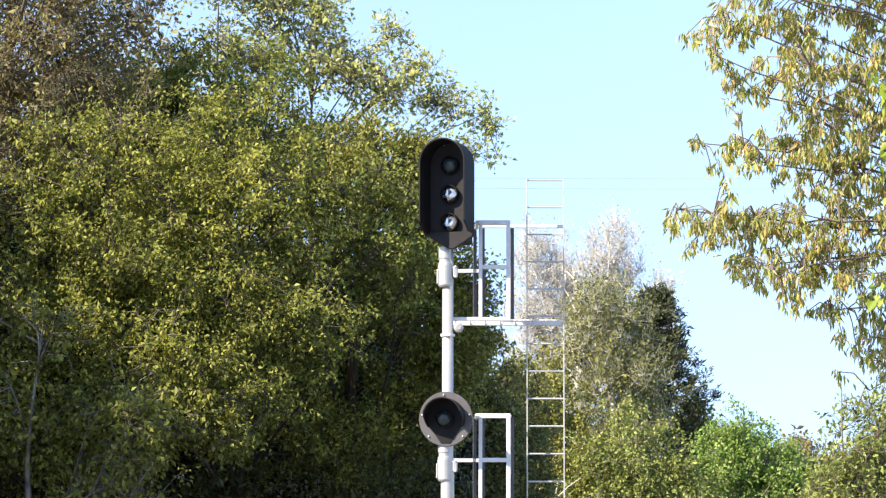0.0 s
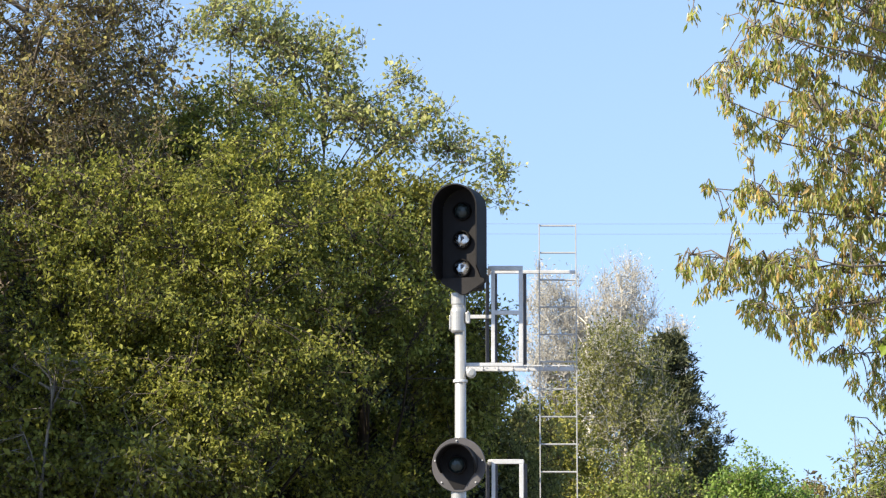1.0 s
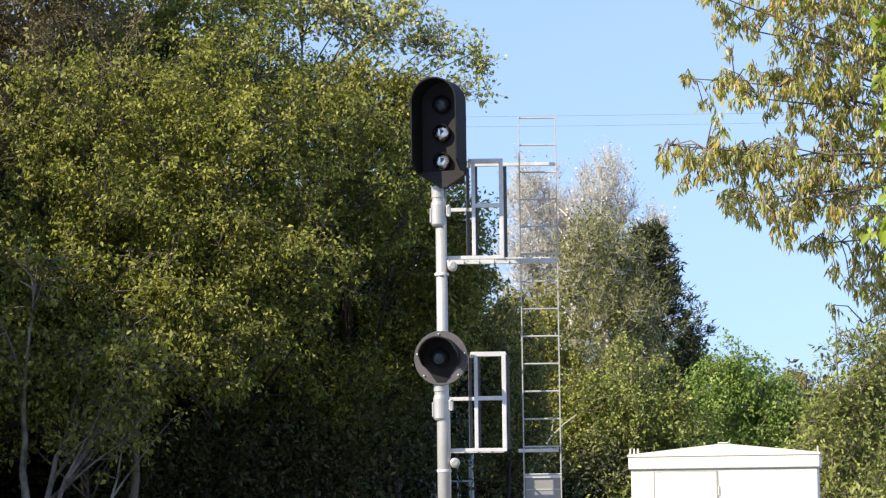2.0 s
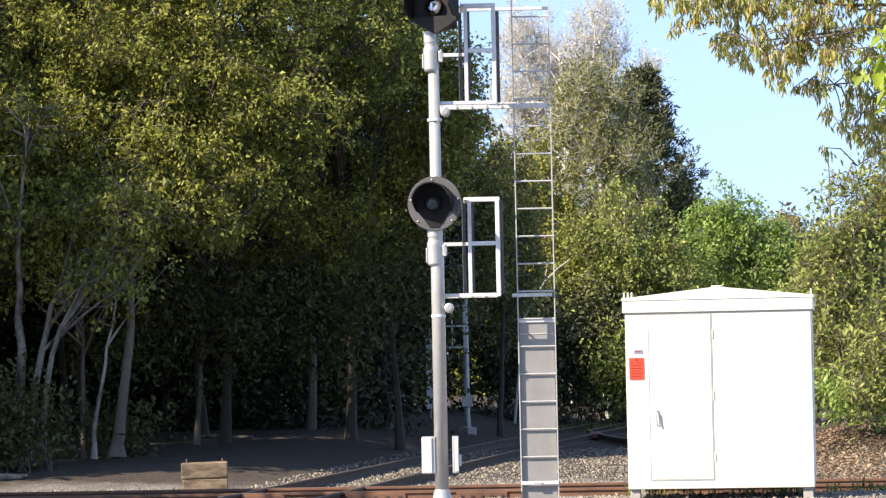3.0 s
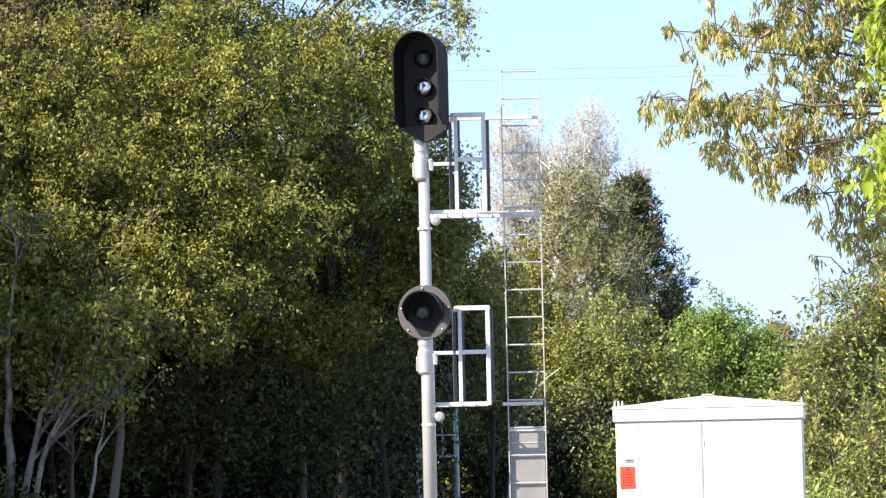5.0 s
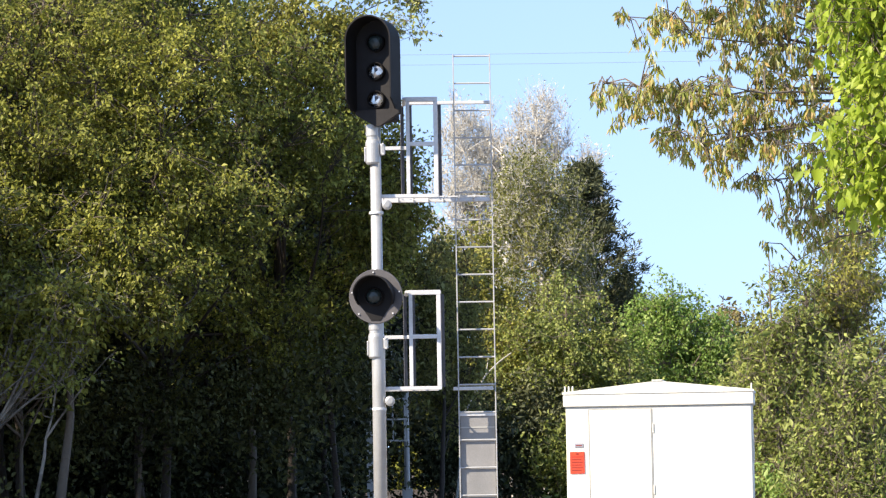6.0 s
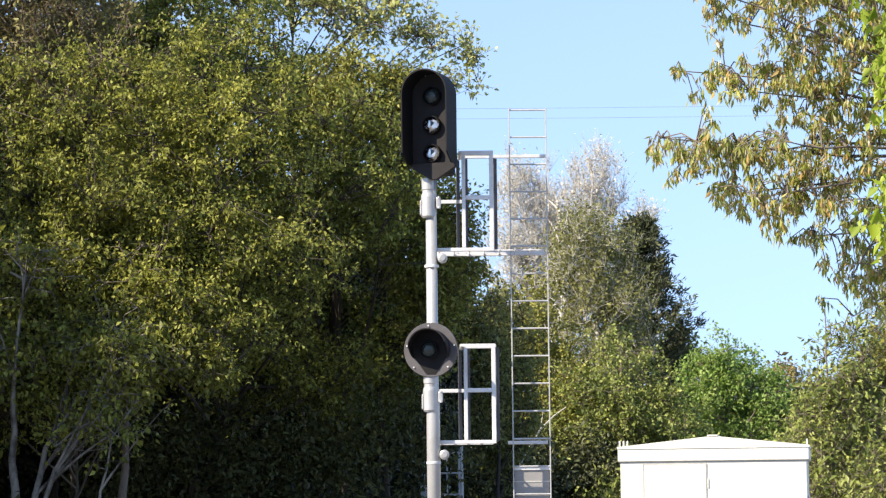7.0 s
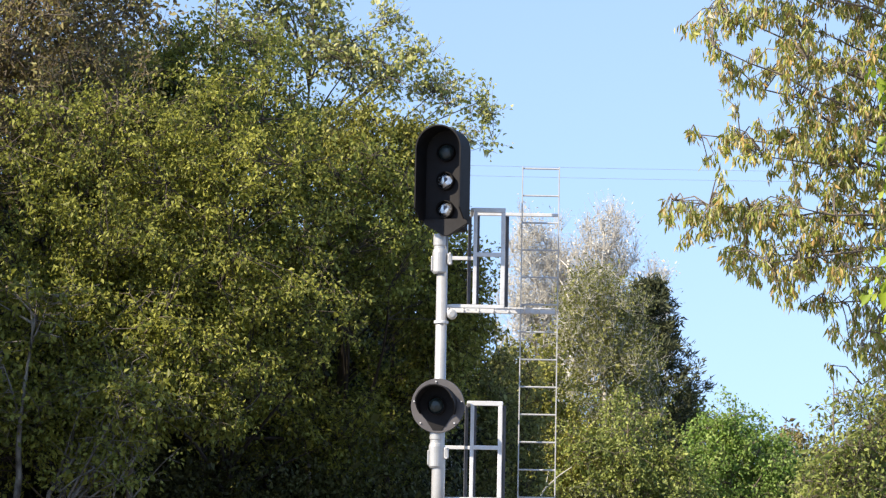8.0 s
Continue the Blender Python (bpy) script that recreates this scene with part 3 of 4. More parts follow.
# ======== equipment shed ========
def shed():
    at = Matrix.Translation((3.615, 36.2, -0.16)) @ Matrix.Rotation(radians(-8.4), 4, "Z")
    s = thing("equipment_shed", "white metal railway equipment shed with closed door", "shed", at=at)
    w, d = 1.205, 1.9
    part("body", boxed(-w, w, 0, d, 0.15, 2.46, 0.012), M_SHED, s, "white enamelled steel walls")
    fas = 0.03
    part("fascia", boxed(-w - fas, w + fas, -fas, d + fas, 2.45, 2.61, 0.01), M_SHED, s, "white roof fascia")
    part("roof", slab([(-w - 0.04, 2.612), (w + 0.04, 2.612), (w + 0.04, 2.64), (0.05, 2.765), (-0.05, 2.765), (-w - 0.04, 2.64)], -0.04, d + 0.04), M_SHED, s, "low white gabled roof")
    part("ridge_cap", boxed(-0.07, 0.07, -0.05, d + 0.05, 2.767, 2.785, 0.006), M_SHED, s)
    part("eave_gap", boxed(-w - 0.004, w + 0.004, -0.004, d, 2.432, 2.449), M_SEAM, s)
    door = part("door", boxed(-0.895, -0.095, -0.012, -0.002, 0.275, 2.405, 0.003), M_SHED, s, "closed white steel door")
    for x in (-0.912, -0.088):
        part("door_seal", boxed(x, x + 0.007, -0.009, -0.002, 0.262, 2.418), M_SEAM, door)
    for z in (0.259, 2.408):
        part("door_seal", boxed(-0.900, -0.089, -0.009, -0.002, z + 0.002, z + 0.009), M_SEAM, door)
    h = part("door_handle", boxed(-0.825, -0.79, -0.035, -0.013, 0.98, 1.18, 0.008), M_GUARD, door, "dull metal lever handle")
    part("lever", rodded((-0.80, -0.045, 1.15), (-0.785, -0.05, 0.98), 0.012), M_GALV, h)
    for z in (0.5, 1.3, 2.1):
        part("hinge", rodded((-0.068, -0.008, z), (-0.068, -0.008, z + 0.12), 0.008), M_SHED, door)
    n = part("notice", boxed(-w + 0.045, -w + 0.235, -0.012, -0.002, 1.58, 1.865, 0.002), M_NOTICE, s, "orange-red warning notice")
    for i in range(6):
        x0 = -w + 0.065
        part("print_bar", boxed(x0, x0 + (0.15 if i % 2 else 0.13), -0.015, -0.0125, 1.62 + i * 0.035, 1.628 + i * 0.035), M_PRINT, n)
    part("print_bar", boxed(-w + 0.125, -w + 0.16, -0.015, -0.0125, 1.825, 1.848), M_PRINT, n)
    p = part("plate", boxed(-w + 0.11, -w + 0.22, -0.010, -0.002, 1.92, 1.975, 0.002), M_PLATE, s, "small grey number plate with illegible print")
    part("print_bar", boxed(-w + 0.125, -w + 0.205, -0.013, -0.0105, 1.94, 1.952), M_PRINT, p)
    for x in (-w - 0.015, -w + 0.035, -w + 0.085, w + 0.0):
        part("lifting_lug", boxed(x, x + 0.018, 0.0 if x < 0 else 0.05, 0.06 if x < 0 else 0.10, 2.60, 2.72, 0.004), M_SHED, s)
    for x in (-w + 0.02, w - 0.15):
        for y in (0.05, d - 0.2):
            part("foot", boxed(x, x + 0.13, y, y + 0.15, -0.03, 0.148, 0.01), M_CONCRETE, s, "concrete footing block")
    part("vent", boxed(w + 0.001, w + 0.02, 0.5, 0.9, 1.7, 2.0, 0.004), M_SHED, s)


shed()


# ======== weathered timber box across the tracks ========
def timber_block():
    y = 45.6
    z = float(ground_z(-3.9, y))
    t = thing("timber_block", "two weathered stacked timbers with protruding bolts beside the track", "timber block", at=Matrix.Translation((-3.88, y, z)) @ Matrix.Rotation(radians(4), 4, "Z"))
    part("timber", boxed(-0.37, 0.37, -0.15, 0.15, -0.02, 0.225, 0.02), M_TIMBER, t)
    o = part("timber", boxed(-0.385, 0.375, -0.16, 0.14, 0.23, 0.49, 0.02), M_TIMBER, t)
    o.rotation_euler = (0, radians(-1), 0)
    for x in (-0.3, 0.28):
        part("bolt", rodded((x, 0, 0.48), (x, 0, 0.55), 0.014, n=8), M_RAIL, t)


timber_block()


# ======== far signal ========
def far_signal():
    z0 = float(ground_z(0.69, 70.0))
    s = thing("railway_signal", "grey signal mast seen from behind in the shade", "railway signal", at=Matrix.Translation((0.65, 70.0, z0)))
    part("pole", rodded((0, 0, 0.3), (0, 0, 5.3), 0.075, 0.065, 16), M_MAST, s)
    part("base", lathe([(0.23, -0.05), (0.23, 0.16), (0.10, 0.18), (0.06, 0.62)], 4), M_CONCRETE, s, "concrete footing with steel cone")
    part("cable_box", boxed(-0.13, 0.13, -0.16, -0.06, 0.68, 0.98, 0.01), M_MAST, s)
    part("climb_guard", boxed(-1.01, -0.85, -0.1, 0.3, 0.65, 2.4, 0.004), M_GALV, s, "grey sheet-metal climbing guard")
    for z in (2.15, 4.2):
        pl = part("work_platform", boxed(-0.9, 0.05, -0.35, -0.30, z, z + 0.05, 0.004), M_GALV, s)
        for x in (-0.55, -0.36, -0.06):
            part("post", boxed(x, x + 0.04, -0.34, -0.30, z + 0.05, z + 1.08, 0.004), M_GALV, pl)
        for zz in (0.54, 1.05):
            part("rail", boxed(-0.6, 0.02, -0.345, -0.30, z + zz, z + zz + 0.04, 0.004), M_GALV, pl)
    for x in (-0.92, -0.56):
        part("stile", boxed(x, x + 0.025, 0.05, 0.09, 0.4, 5.4, 0.003), M_GALV, s)
    for i in range(16):
        part("rung", rodded((-0.92, 0.07, 0.6 + 0.3 * i), (-0.54, 0.07, 0.6 + 0.3 * i), 0.012, n=6), M_GALV, s)
    h = part("signal_head", slab(arc(0, 0.3, 0.25, 0, 180, 14) + [(-0.25, -0.45), (0, -0.58), (0.25, -0.45)], -0.2, -0.17), M_BLACK, s)
    h.location = (0, 0, 5.4)
    part("case", boxed(-0.16, 0.16, -0.169, 0.05, -0.4, 0.4, 0.02), M_BLACK, h)


far_signal()


# ======== overhead wires ========
def wire(z, sag):
    cu = bpy.data.curves.new("overhead_wire", "CURVE")
    cu.dimensions, cu.bevel_depth, cu.bevel_resolution = "3D", 0.0055, 1
    sp = cu.splines.new("POLY")
    sp.points.add(40)
    for i, p in enumerate(sp.points):
        u = i / 40 * 2 - 1
        p.co = (5 + u * 45, 78, z + sag * u * u, 1)
    ob = new("overhead_wire", cu)
    cu.materials.append(M_WIRE)
    tagged(ob, "thin overhead wire crossing above the track", "wire", "overhead wires")


wire(12.85, 1.2)
wire(12.56, 1.2)


# ======== trees ========
def unit(v):
    return v / np.maximum(np.linalg.norm(v, axis=-1, keepdims=True), 1e-9)


def tubes(p0, p1, r0, r1, sides=5):
    """Tapered prisms from p0 to p1 (n, 3) as vertices and quads."""
    d = unit(p1 - p0)
    ref = np.where(np.abs(d[:, 2:3]) > 0.9, np.array([[1.0, 0, 0]]), np.array([[0, 0, 1.0]]))
    a = unit(np.cross(d, ref))
    b = np.cross(d, a)
    t = np.arange(sides) * 2 * np.pi / sides
    ring = a[:, None] * np.cos(t)[None, :, None] + b[:, None] * np.sin(t)[None, :, None]
    v = np.concatenate([p0[:, None] + ring * r0[:, None, None], p1[:, None] + ring * r1[:, None, None]], 1)
    k = np.arange(sides)
    q = np.stack([k, (k + 1) % sides, (k + 1) % sides + sides, k + sides], -1)
    f = (q[None] + (2 * sides) * np.arange(len(p0))[:, None, None]).reshape(-1, 4)
    return v.reshape(-1, 3), f


def leaf_mesh(name, p, d, nrm, length, width, fold=0.25):
    """Pointed, folded leaves at p along d."""
    s = unit(np.cross(d, nrm))
    n2 = np.cross(s, d)
    L, W = length[:, None], width[:, None]
    v = np.stack([p, p + d * L * 0.45 + s * W * 0.5 + n2 * W * fold, p + d * L - n2 * W * fold * 0.6, p + d * L * 0.45 - s * W * 0.5 + n2 * W * fold], 1)
    f = np.array([[0, 1, 2], [0, 2, 3]])[None] + 4 * np.arange(len(p))[:, None, None]
    return arrays_mesh(name, v.reshape(-1, 3), f.reshape(-1, 3))


def lobe_points(rng, lobes, n, shell_bias=0.45):
    """Points in a group of ellipsoids (x, y, z, rx, ry, rz), denser near their skins."""
    lob = np.array(lobes, float)
    wt = (lob[:, 3] * lob[:, 5]) ** 1.0 * np.sqrt(lob[:, 4])
    k = rng.choice(len(lob), n, p=wt / wt.sum())
    u = unit(rng.normal(size=(n, 3))) * (rng.random((n, 1)) ** shell_bias)
    return lob[k, :3] + u * lob[k, 3:6]


def tree(label, category, base, height, trunk_r, lobes, clumps, per, leaf, mat, bark, seed, spread=0.38, droop=0.35, twigs=5, lean=(0, 0), up=0.0, group="trees beside the track", twig_len=1.0, twig_r=0.006, name="tree", bends=None):
    rng = np.random.default_rng(seed)
    bz = float(ground_z(base[0], base[1]))
    c = lobe_points(rng, lobes, clumps)
    c = c[c[:, 2] > bz + 0.4]
    clumps = len(c)
    # trunk
    k = 10
    s = np.linspace(0, 1, k + 1)
    line = np.stack([base[0] + lean[0] * s ** 1.3, base[1] + lean[1] * s ** 1.3, bz - 0.1 + height * s], -1)
    line[1:, :2] += np.cumsum(rng.normal(0, height * 0.006, (k, 2)), 0)
    if bends:      # (x, height) of a crooked trunk
        b = np.array(bends)
        line = np.stack([np.interp(s, np.linspace(0, 1, len(b)), b[:, 0]), line[:, 1], np.interp(s, np.linspace(0, 1, len(b)), b[:, 1])], -1)
        line[1:-1, :2] += rng.normal(0, 0.02, (k - 1, 2))
    rad = trunk_r * (1 - 0.85 * s) * (1 + 0.5 * np.exp(-s * 25))
    P0, P1, R0, R1 = [line[:-1]], [line[1:]], [rad[:-1]], [rad[1:]]
    # main limbs, then branchlets from the nearest limb to each clump
    m = max(7, clumps // 16)
    cc = c[rng.choice(clumps, m, replace=False)]
    top = line[-1, 2]
    hd = np.hypot(cc[:, 0] - base[0], cc[:, 1] - base[1])
    za = np.clip(cc[:, 2] - hd * rng.uniform(0.4, 0.9, m) - rng.uniform(0, 0.8, m), bz + rng.uniform(0.22, 0.5, m) * height, top)
    st = np.stack([np.interp(za, line[:, 2], line[:, i]) for i in range(3)], -1)
    mid = (st + cc) / 2 + np.stack([rng.normal(0, 0.12, m) * hd, rng.normal(0, 0.12, m) * hd, 0.08 * hd + rng.normal(0, 0.1, m)], -1)
    lr = np.minimum(0.012 + 0.20 * trunk_r * np.sqrt(np.clip(hd, 0, 5)), trunk_r * 0.5)
    prev, pr, nodes = st, lr, []
    for u in (0.2, 0.4, 0.6, 0.8, 1.0):
        nx = (1 - u) ** 2 * st + 2 * u * (1 - u) * mid + u * u * cc
        nr = lr * (1 - u) + twig_r * 1.4 * u
        P0.append(prev), P1.append(nx), R0.append(pr), R1.append(nr)
        prev, pr = nx, nr
        nodes.append(nx)
    nodes = np.concatenate(nodes + [line[4:]])
    near = nodes[np.argmin(((c[:, None] - nodes[None]) ** 2 * np.array([1, 1, 1.3]) + 0.5 * np.maximum(nodes[None] - c[:, None], 0) ** 2 * np.array([0, 0, 1.0])).sum(-1), 1)]
    bend = (near + c) / 2 + rng.normal(0, 0.08, c.shape) + np.array([0, 0, 0.05])
    for q0, q1, ra, rb in ((near, bend, 2.0, 1.6), (bend, c, 1.6, 1.2)):
        P0.append(q0), P1.append(q1), R0.append(np.full(clumps, twig_r * ra)), R1.append(np.full(clumps, twig_r * rb))
    # twigs
    ci = np.repeat(np.arange(clumps), twigs)
    td = unit(rng.normal(size=(len(ci), 3)) + np.array([0, 0, up]))
    tl = spread * rng.uniform(0.7, 1.5, len(ci)) * twig_len
    te = c[ci] + td * tl[:, None]
    P0.append(c[ci]), P1.append(te), R0.append(np.full(len(ci), twig_r)), R1.append(np.full(len(ci), twig_r * 0.5))
    v, f = tubes(np.concatenate(P0), np.concatenate(P1), np.concatenate(R0), np.concatenate(R1), 5)
    t = thing(name, label, category, group)
    link_mesh("trunk", arrays_mesh("trunk", v, f), bark, t, "trunk with limbs and twigs")
    # leaves
    n = clumps * per
    ti = rng.integers(0, len(ci), n)
    u = rng.uniform(0.15, 1.05, (n, 1))
    p = c[ci][ti] * (1 - u) + te[ti] * u + rng.normal(0, spread * 0.22, (n, 3))
    d = unit(rng.normal(size=(n, 3)) + td[ti] * 0.6 + np.array([0, 0, -droop * 2]))
    nr = unit(rng.normal(size=(n, 3)) + np.array([0, 0, 0.6]))
    ln = leaf[0] * rng.lognormal(0, 0.25, n)
    link_mesh("crown", leaf_mesh("crown", p, d, nr, ln, ln * leaf[1]), mat, t, "crown of small leaves")
    return t


def thicket(name, label, category, lobes, n_clump, per, leaf, mat, seed, spread=0.3, up=0.0, droop=0.2, stems=None, kind="stuff"):
    """Leaves of growth that nobody could count."""
    rng = np.random.default_rng(seed)
    c = lobe_points(rng, lobes, n_clump, 0.7)
    c = c[c[:, 2] > ground_z(c[:, 0], c[:, 1]) - 0.05]
    n = len(c) * per
    k = np.repeat(np.arange(len(c)), per)
    p = c[k] + rng.normal(0, spread, (n, 3))
    p[:, 2] = np.maximum(p[:, 2], ground_z(p[:, 0], p[:, 1]) + 0.02)
    d = unit(rng.normal(size=(n, 3)) + np.array([0, 0, up * 2 - droop]))
    nr = unit(rng.normal(size=(n, 3)) + np.array([0, 0, 0.6]))
    ln = leaf[0] * rng.lognormal(0, 0.25, n)
    ob = link_mesh(name, leaf_mesh(name, p, d, nr, ln, ln * leaf[1]), mat)
    tagged(ob, label, category, kind=kind)
    if stems:
        m = stems
        pk = c[rng.integers(0, len(c), m)]
        b0 = np.stack([pk[:, 0] + rng.normal(0, 0.3, m), pk[:, 1] + rng.normal(0, 0.3, m), ground_z(pk[:, 0], pk[:, 1]) - 0.02], -1)
        v, f = tubes(b0, pk + rng.normal(0, 0.2, (m, 3)), np.full(m, 0.012), np.full(m, 0.004), 4)
        so = link_mesh("stems", arrays_mesh("stems", v, f), M_BARK, ob)
    return ob


# -- the wood to the left of the slanting track
tree("tall brownish budding tree at the edge of the wood", "tree", (-9.6, 57), 16.5, 0.20,
     [(-9.0, 57, 13.5, 3.2, 2.5, 4.0), (-8.2, 56, 10.5, 2.6, 2.2, 2.5), (-11.5, 57, 11, 2.5, 2.5, 4), (-7.9, 57, 13.6, 1.5, 1.5, 2.0)], 760, 46, (0.11, 0.5), L_BROWN, M_BARK, 11, twigs=9, up=0.4, lean=(0.6, 0))
tree("broad olive-green tree in young leaf at the wood's edge", "tree", (-7.4, 58.5), 11, 0.11,
     [(-7.2, 54, 8.2, 2.6, 2.0, 2.6), (-8.6, 53.5, 6.0, 2.2, 1.8, 1.8), (-5.6, 53.6, 6.6, 2.0, 1.7, 2.0), (-8.0, 53, 4.0, 1.8, 1.4, 1.0)], 520, 74, (0.093, 0.55), L_OLIVE, M_DARKBARK_SHADE, 12, lean=(0.4, -3.0))
tree("olive-green tree in young leaf with low limbs", "tree", (-4.6, 59), 11.5, 0.11,
     [(-4.4, 55, 9.2, 2.3, 2.0, 2.4), (-3.6, 54.4, 6.6, 2.1, 1.7, 1.7), (-5.2, 53.2, 5.0, 2.2, 1.7, 1.4), (-2.6, 58.5, 4.6, 1.4, 1.3, 1.0)], 520, 74, (0.093, 0.55), L_OLIVE, M_DARKBARK_SHADE, 13, lean=(0.2, -3.0))
tree("fresh green tree at the wood's edge", "tree", (-2.0, 61), 10.5, 0.11,
     [(-2.0, 56.7, 8.6, 2.0, 1.7, 1.9), (-0.8, 58.8, 7.6, 1.5, 1.3, 1.3), (-1.6, 61, 5.0, 1.9, 1.4, 2.0), (0.0, 60, 6.4, 0.9, 1.2, 1.6)], 460, 74, (0.093, 0.55), L_GREEN, M_DARKBARK_SHADE, 14)
tree("yellow-green tree on the wood's corner", "tree", (-0.9, 60.5), 11.2, 0.09,
     [(-1.7, 58.5, 10.2, 1.6, 1.5, 1.35), (-0.5, 58.5, 9.6, 0.85, 1.2, 1.5), (0.0, 60, 6.5, 0.8, 1.2, 2.0), (0.5, 59.5, 7.2, 0.6, 0.9, 1.4)], 380, 74, (0.093, 0.55), L_YELLOW, M_DARKBARK_SHADE, 15)
tree("tall pale-leaved poplar rising over the wood", "tree", (-3.0, 64), 15.4, 0.09,
     [(-5.1, 63, 15.3, 1.3, 1.0, 0.75), (-3.9, 63, 14.7, 1.0, 0.9, 0.8), (-2.8, 63, 14.4, 0.85, 0.8, 0.7), (-1.35, 63, 13.9, 0.5, 0.6, 0.5), (-0.65, 63, 13.2, 0.42, 0.6, 0.5),
      (-0.2, 63, 12.4, 0.75, 0.7, 0.42), (0.72, 63, 11.7, 0.5, 0.6, 0.85), (-2.7, 63, 13.2, 1.2, 0.8, 0.6), (-4.6, 63, 13.6, 1.2, 0.9, 0.8), (-1.5, 63, 12.8, 0.9, 0.8, 0.55)], 340, 24, (0.12, 0.6), L_PALE, M_BARK, 16, twigs=5, up=0.7, spread=0.42, lean=(0.3, 0))
tree("green tree in the middle of the wood", "tree", (-5.2, 61), 14.5, 0.10,
     [(-5.0, 60, 11.6, 2.2, 1.8, 1.9), (-3.4, 59.5, 10.4, 1.5, 1.6, 1.4), (-6.6, 60, 11.0, 1.8, 1.6, 2.0)], 380, 74, (0.093, 0.55), L_GREEN, M_DARKBARK_SHADE, 17)
# trees standing deeper in the wood; shade is put into their leaf and bark colour
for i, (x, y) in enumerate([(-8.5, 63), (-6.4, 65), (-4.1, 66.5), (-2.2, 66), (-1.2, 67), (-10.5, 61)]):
    tree("woodland tree deep in the wood, stem and leaves coloured for shade", "tree", (x, y), 10 + (i % 3), 0.10,
         [(x, y, 7.6, 2.0, 1.8, 2.6), (x + 0.4, y + 0.5, 4.4, 1.8, 1.8, 1.8)], 230, 46, (0.17, 0.5), L_DEEPSHADE, M_DARKBARK_SHADE, 30 + i, group="woodland trees in the shade")
# added trees beyond the view, placed to shade the wood's foot and left gravel
for i, (x, y, h) in enumerate([(-13.2, 52, 14.5), (-14.5, 47, 14), (-17, 55, 15), (-18, 49, 16), (-13.8, 57, 15), (-21, 52, 15), (-11.8, 48, 9), (-13.5, 37.5, 9), (-12.2, 34.3, 9.5)]):
    tree("unseen olive-green tree added to shade the wood's foot", "tree", (x, y), h, 0.17,
         [(x, y, h * 0.68, 2.4, 2.2, h * 0.3), (x, y, h * 0.38, 2.0, 1.9, h * 0.2)], 350, 40, (0.18, 0.7), L_OLIVE, M_BARK, 50 + i, group="woodland trees outer edge")
# shade-coloured leaves, with backing and canopy layers added to keep the depth dark
thicket("far_woods", "leafy depth of the wood in shade-darkened leaves", "woods", [(-9.5, 72, 5, 9.5, 3.5, 7), (-9, 79, 4, 10, 2.5, 5), (-9, 64, 6.5, 9, 5, 2.2), (-8, 66, 1.5, 8, 2.0, 1.9), (-1.4, 82, 3.2, 2.6, 2.5, 4.0)], 6000, 50, (0.18, 0.6), L_DEEPSHADE, 70, 0.6)
thicket("far_woods", "brownish budding tree tops behind the wood's edge", "woods", [(-8.4, 67, 12, 4.2, 2, 3.4), (-9.5, 66, 9, 4.0, 2, 3.0)], 600, 46, (0.17, 0.55), L_BROWN, 76, 0.6)
# leaf mass outside the view, added to keep the sun off the wood's depth
thicket("far_woods", "unseen dense leaf mass added to shade the wood", "woods", [(-15.8, 63, 10, 4.2, 8, 10)], 3000, 30, (0.34, 0.7), L_GREEN, 75, 0.6)
tree("low spreading olive-green tree overhanging the wood's foot", "tree", (-7.0, 54.5), 6.0, 0.05,
     [(-8.2, 52.4, 4.6, 1.2, 1.0, 0.8), (-6.6, 52.6, 4.5, 1.5, 1.0, 0.8), (-4.8, 53, 4.9, 1.4, 1.0, 0.8)], 230, 40, (0.108, 0.55), L_OLIVE, M_BARK, 18)
# crooked trunks at the wood's left foot
for i, (y, r, bark, bends, words) in enumerate([
        (52.0, 0.115, M_PALEBARK, [(-7.86, 0.0), (-7.84, 1.8), (-7.84, 3.15), (-7.82, 4.5), (-7.6, 6.4)], "straight mottled grey trunk"),
        (52.0, 0.09, M_PALEBARK, [(-7.78, 0.0), (-7.52, 1.8), (-7.23, 2.85), (-6.64, 3.85), (-5.9, 4.9)], "leaning mottled grey trunk"),
        (51.7, 0.07, M_PALEBARK, [(-7.42, 0.0), (-7.30, 1.4), (-7.02, 2.45), (-6.64, 3.0), (-6.05, 3.85), (-5.5, 4.9)], "crooked pale trunk"),
        (51.5, 0.055, M_PALEBARK, [(-6.44, 0.0), (-6.44, 0.5), (-6.25, 1.43), (-6.18, 2.05), (-6.02, 2.85), (-5.7, 4.4)], "slender pale S-bent trunk"),
        (52.5, 0.14, M_BARK, [(-6.14, 0.0), (-6.10, 0.55), (-5.86, 2.45), (-5.78, 3.95), (-5.6, 6.2)], "stout grey-brown trunk"),
        (58.5, 0.06, M_BARK, [(-5.15, 0.0), (-5.05, 1.9), (-4.55, 3.2), (-4.0, 4.6)], "thin dark forked trunk")]):
    tx, tz = bends[-1]
    tree(words + " at the foot of the wood", "tree", (bends[0][0], y), tz, r,
         [(tx, y, tz - 0.2, 1.1, 0.8, 0.9), (tx - 0.6, y, tz - 1.3, 0.9, 0.7, 0.6)], 44, 26, (0.11, 0.6), L_OLIVE, bark, 80 + i, twigs=3, group="trunks at the wood's foot", bends=bends)
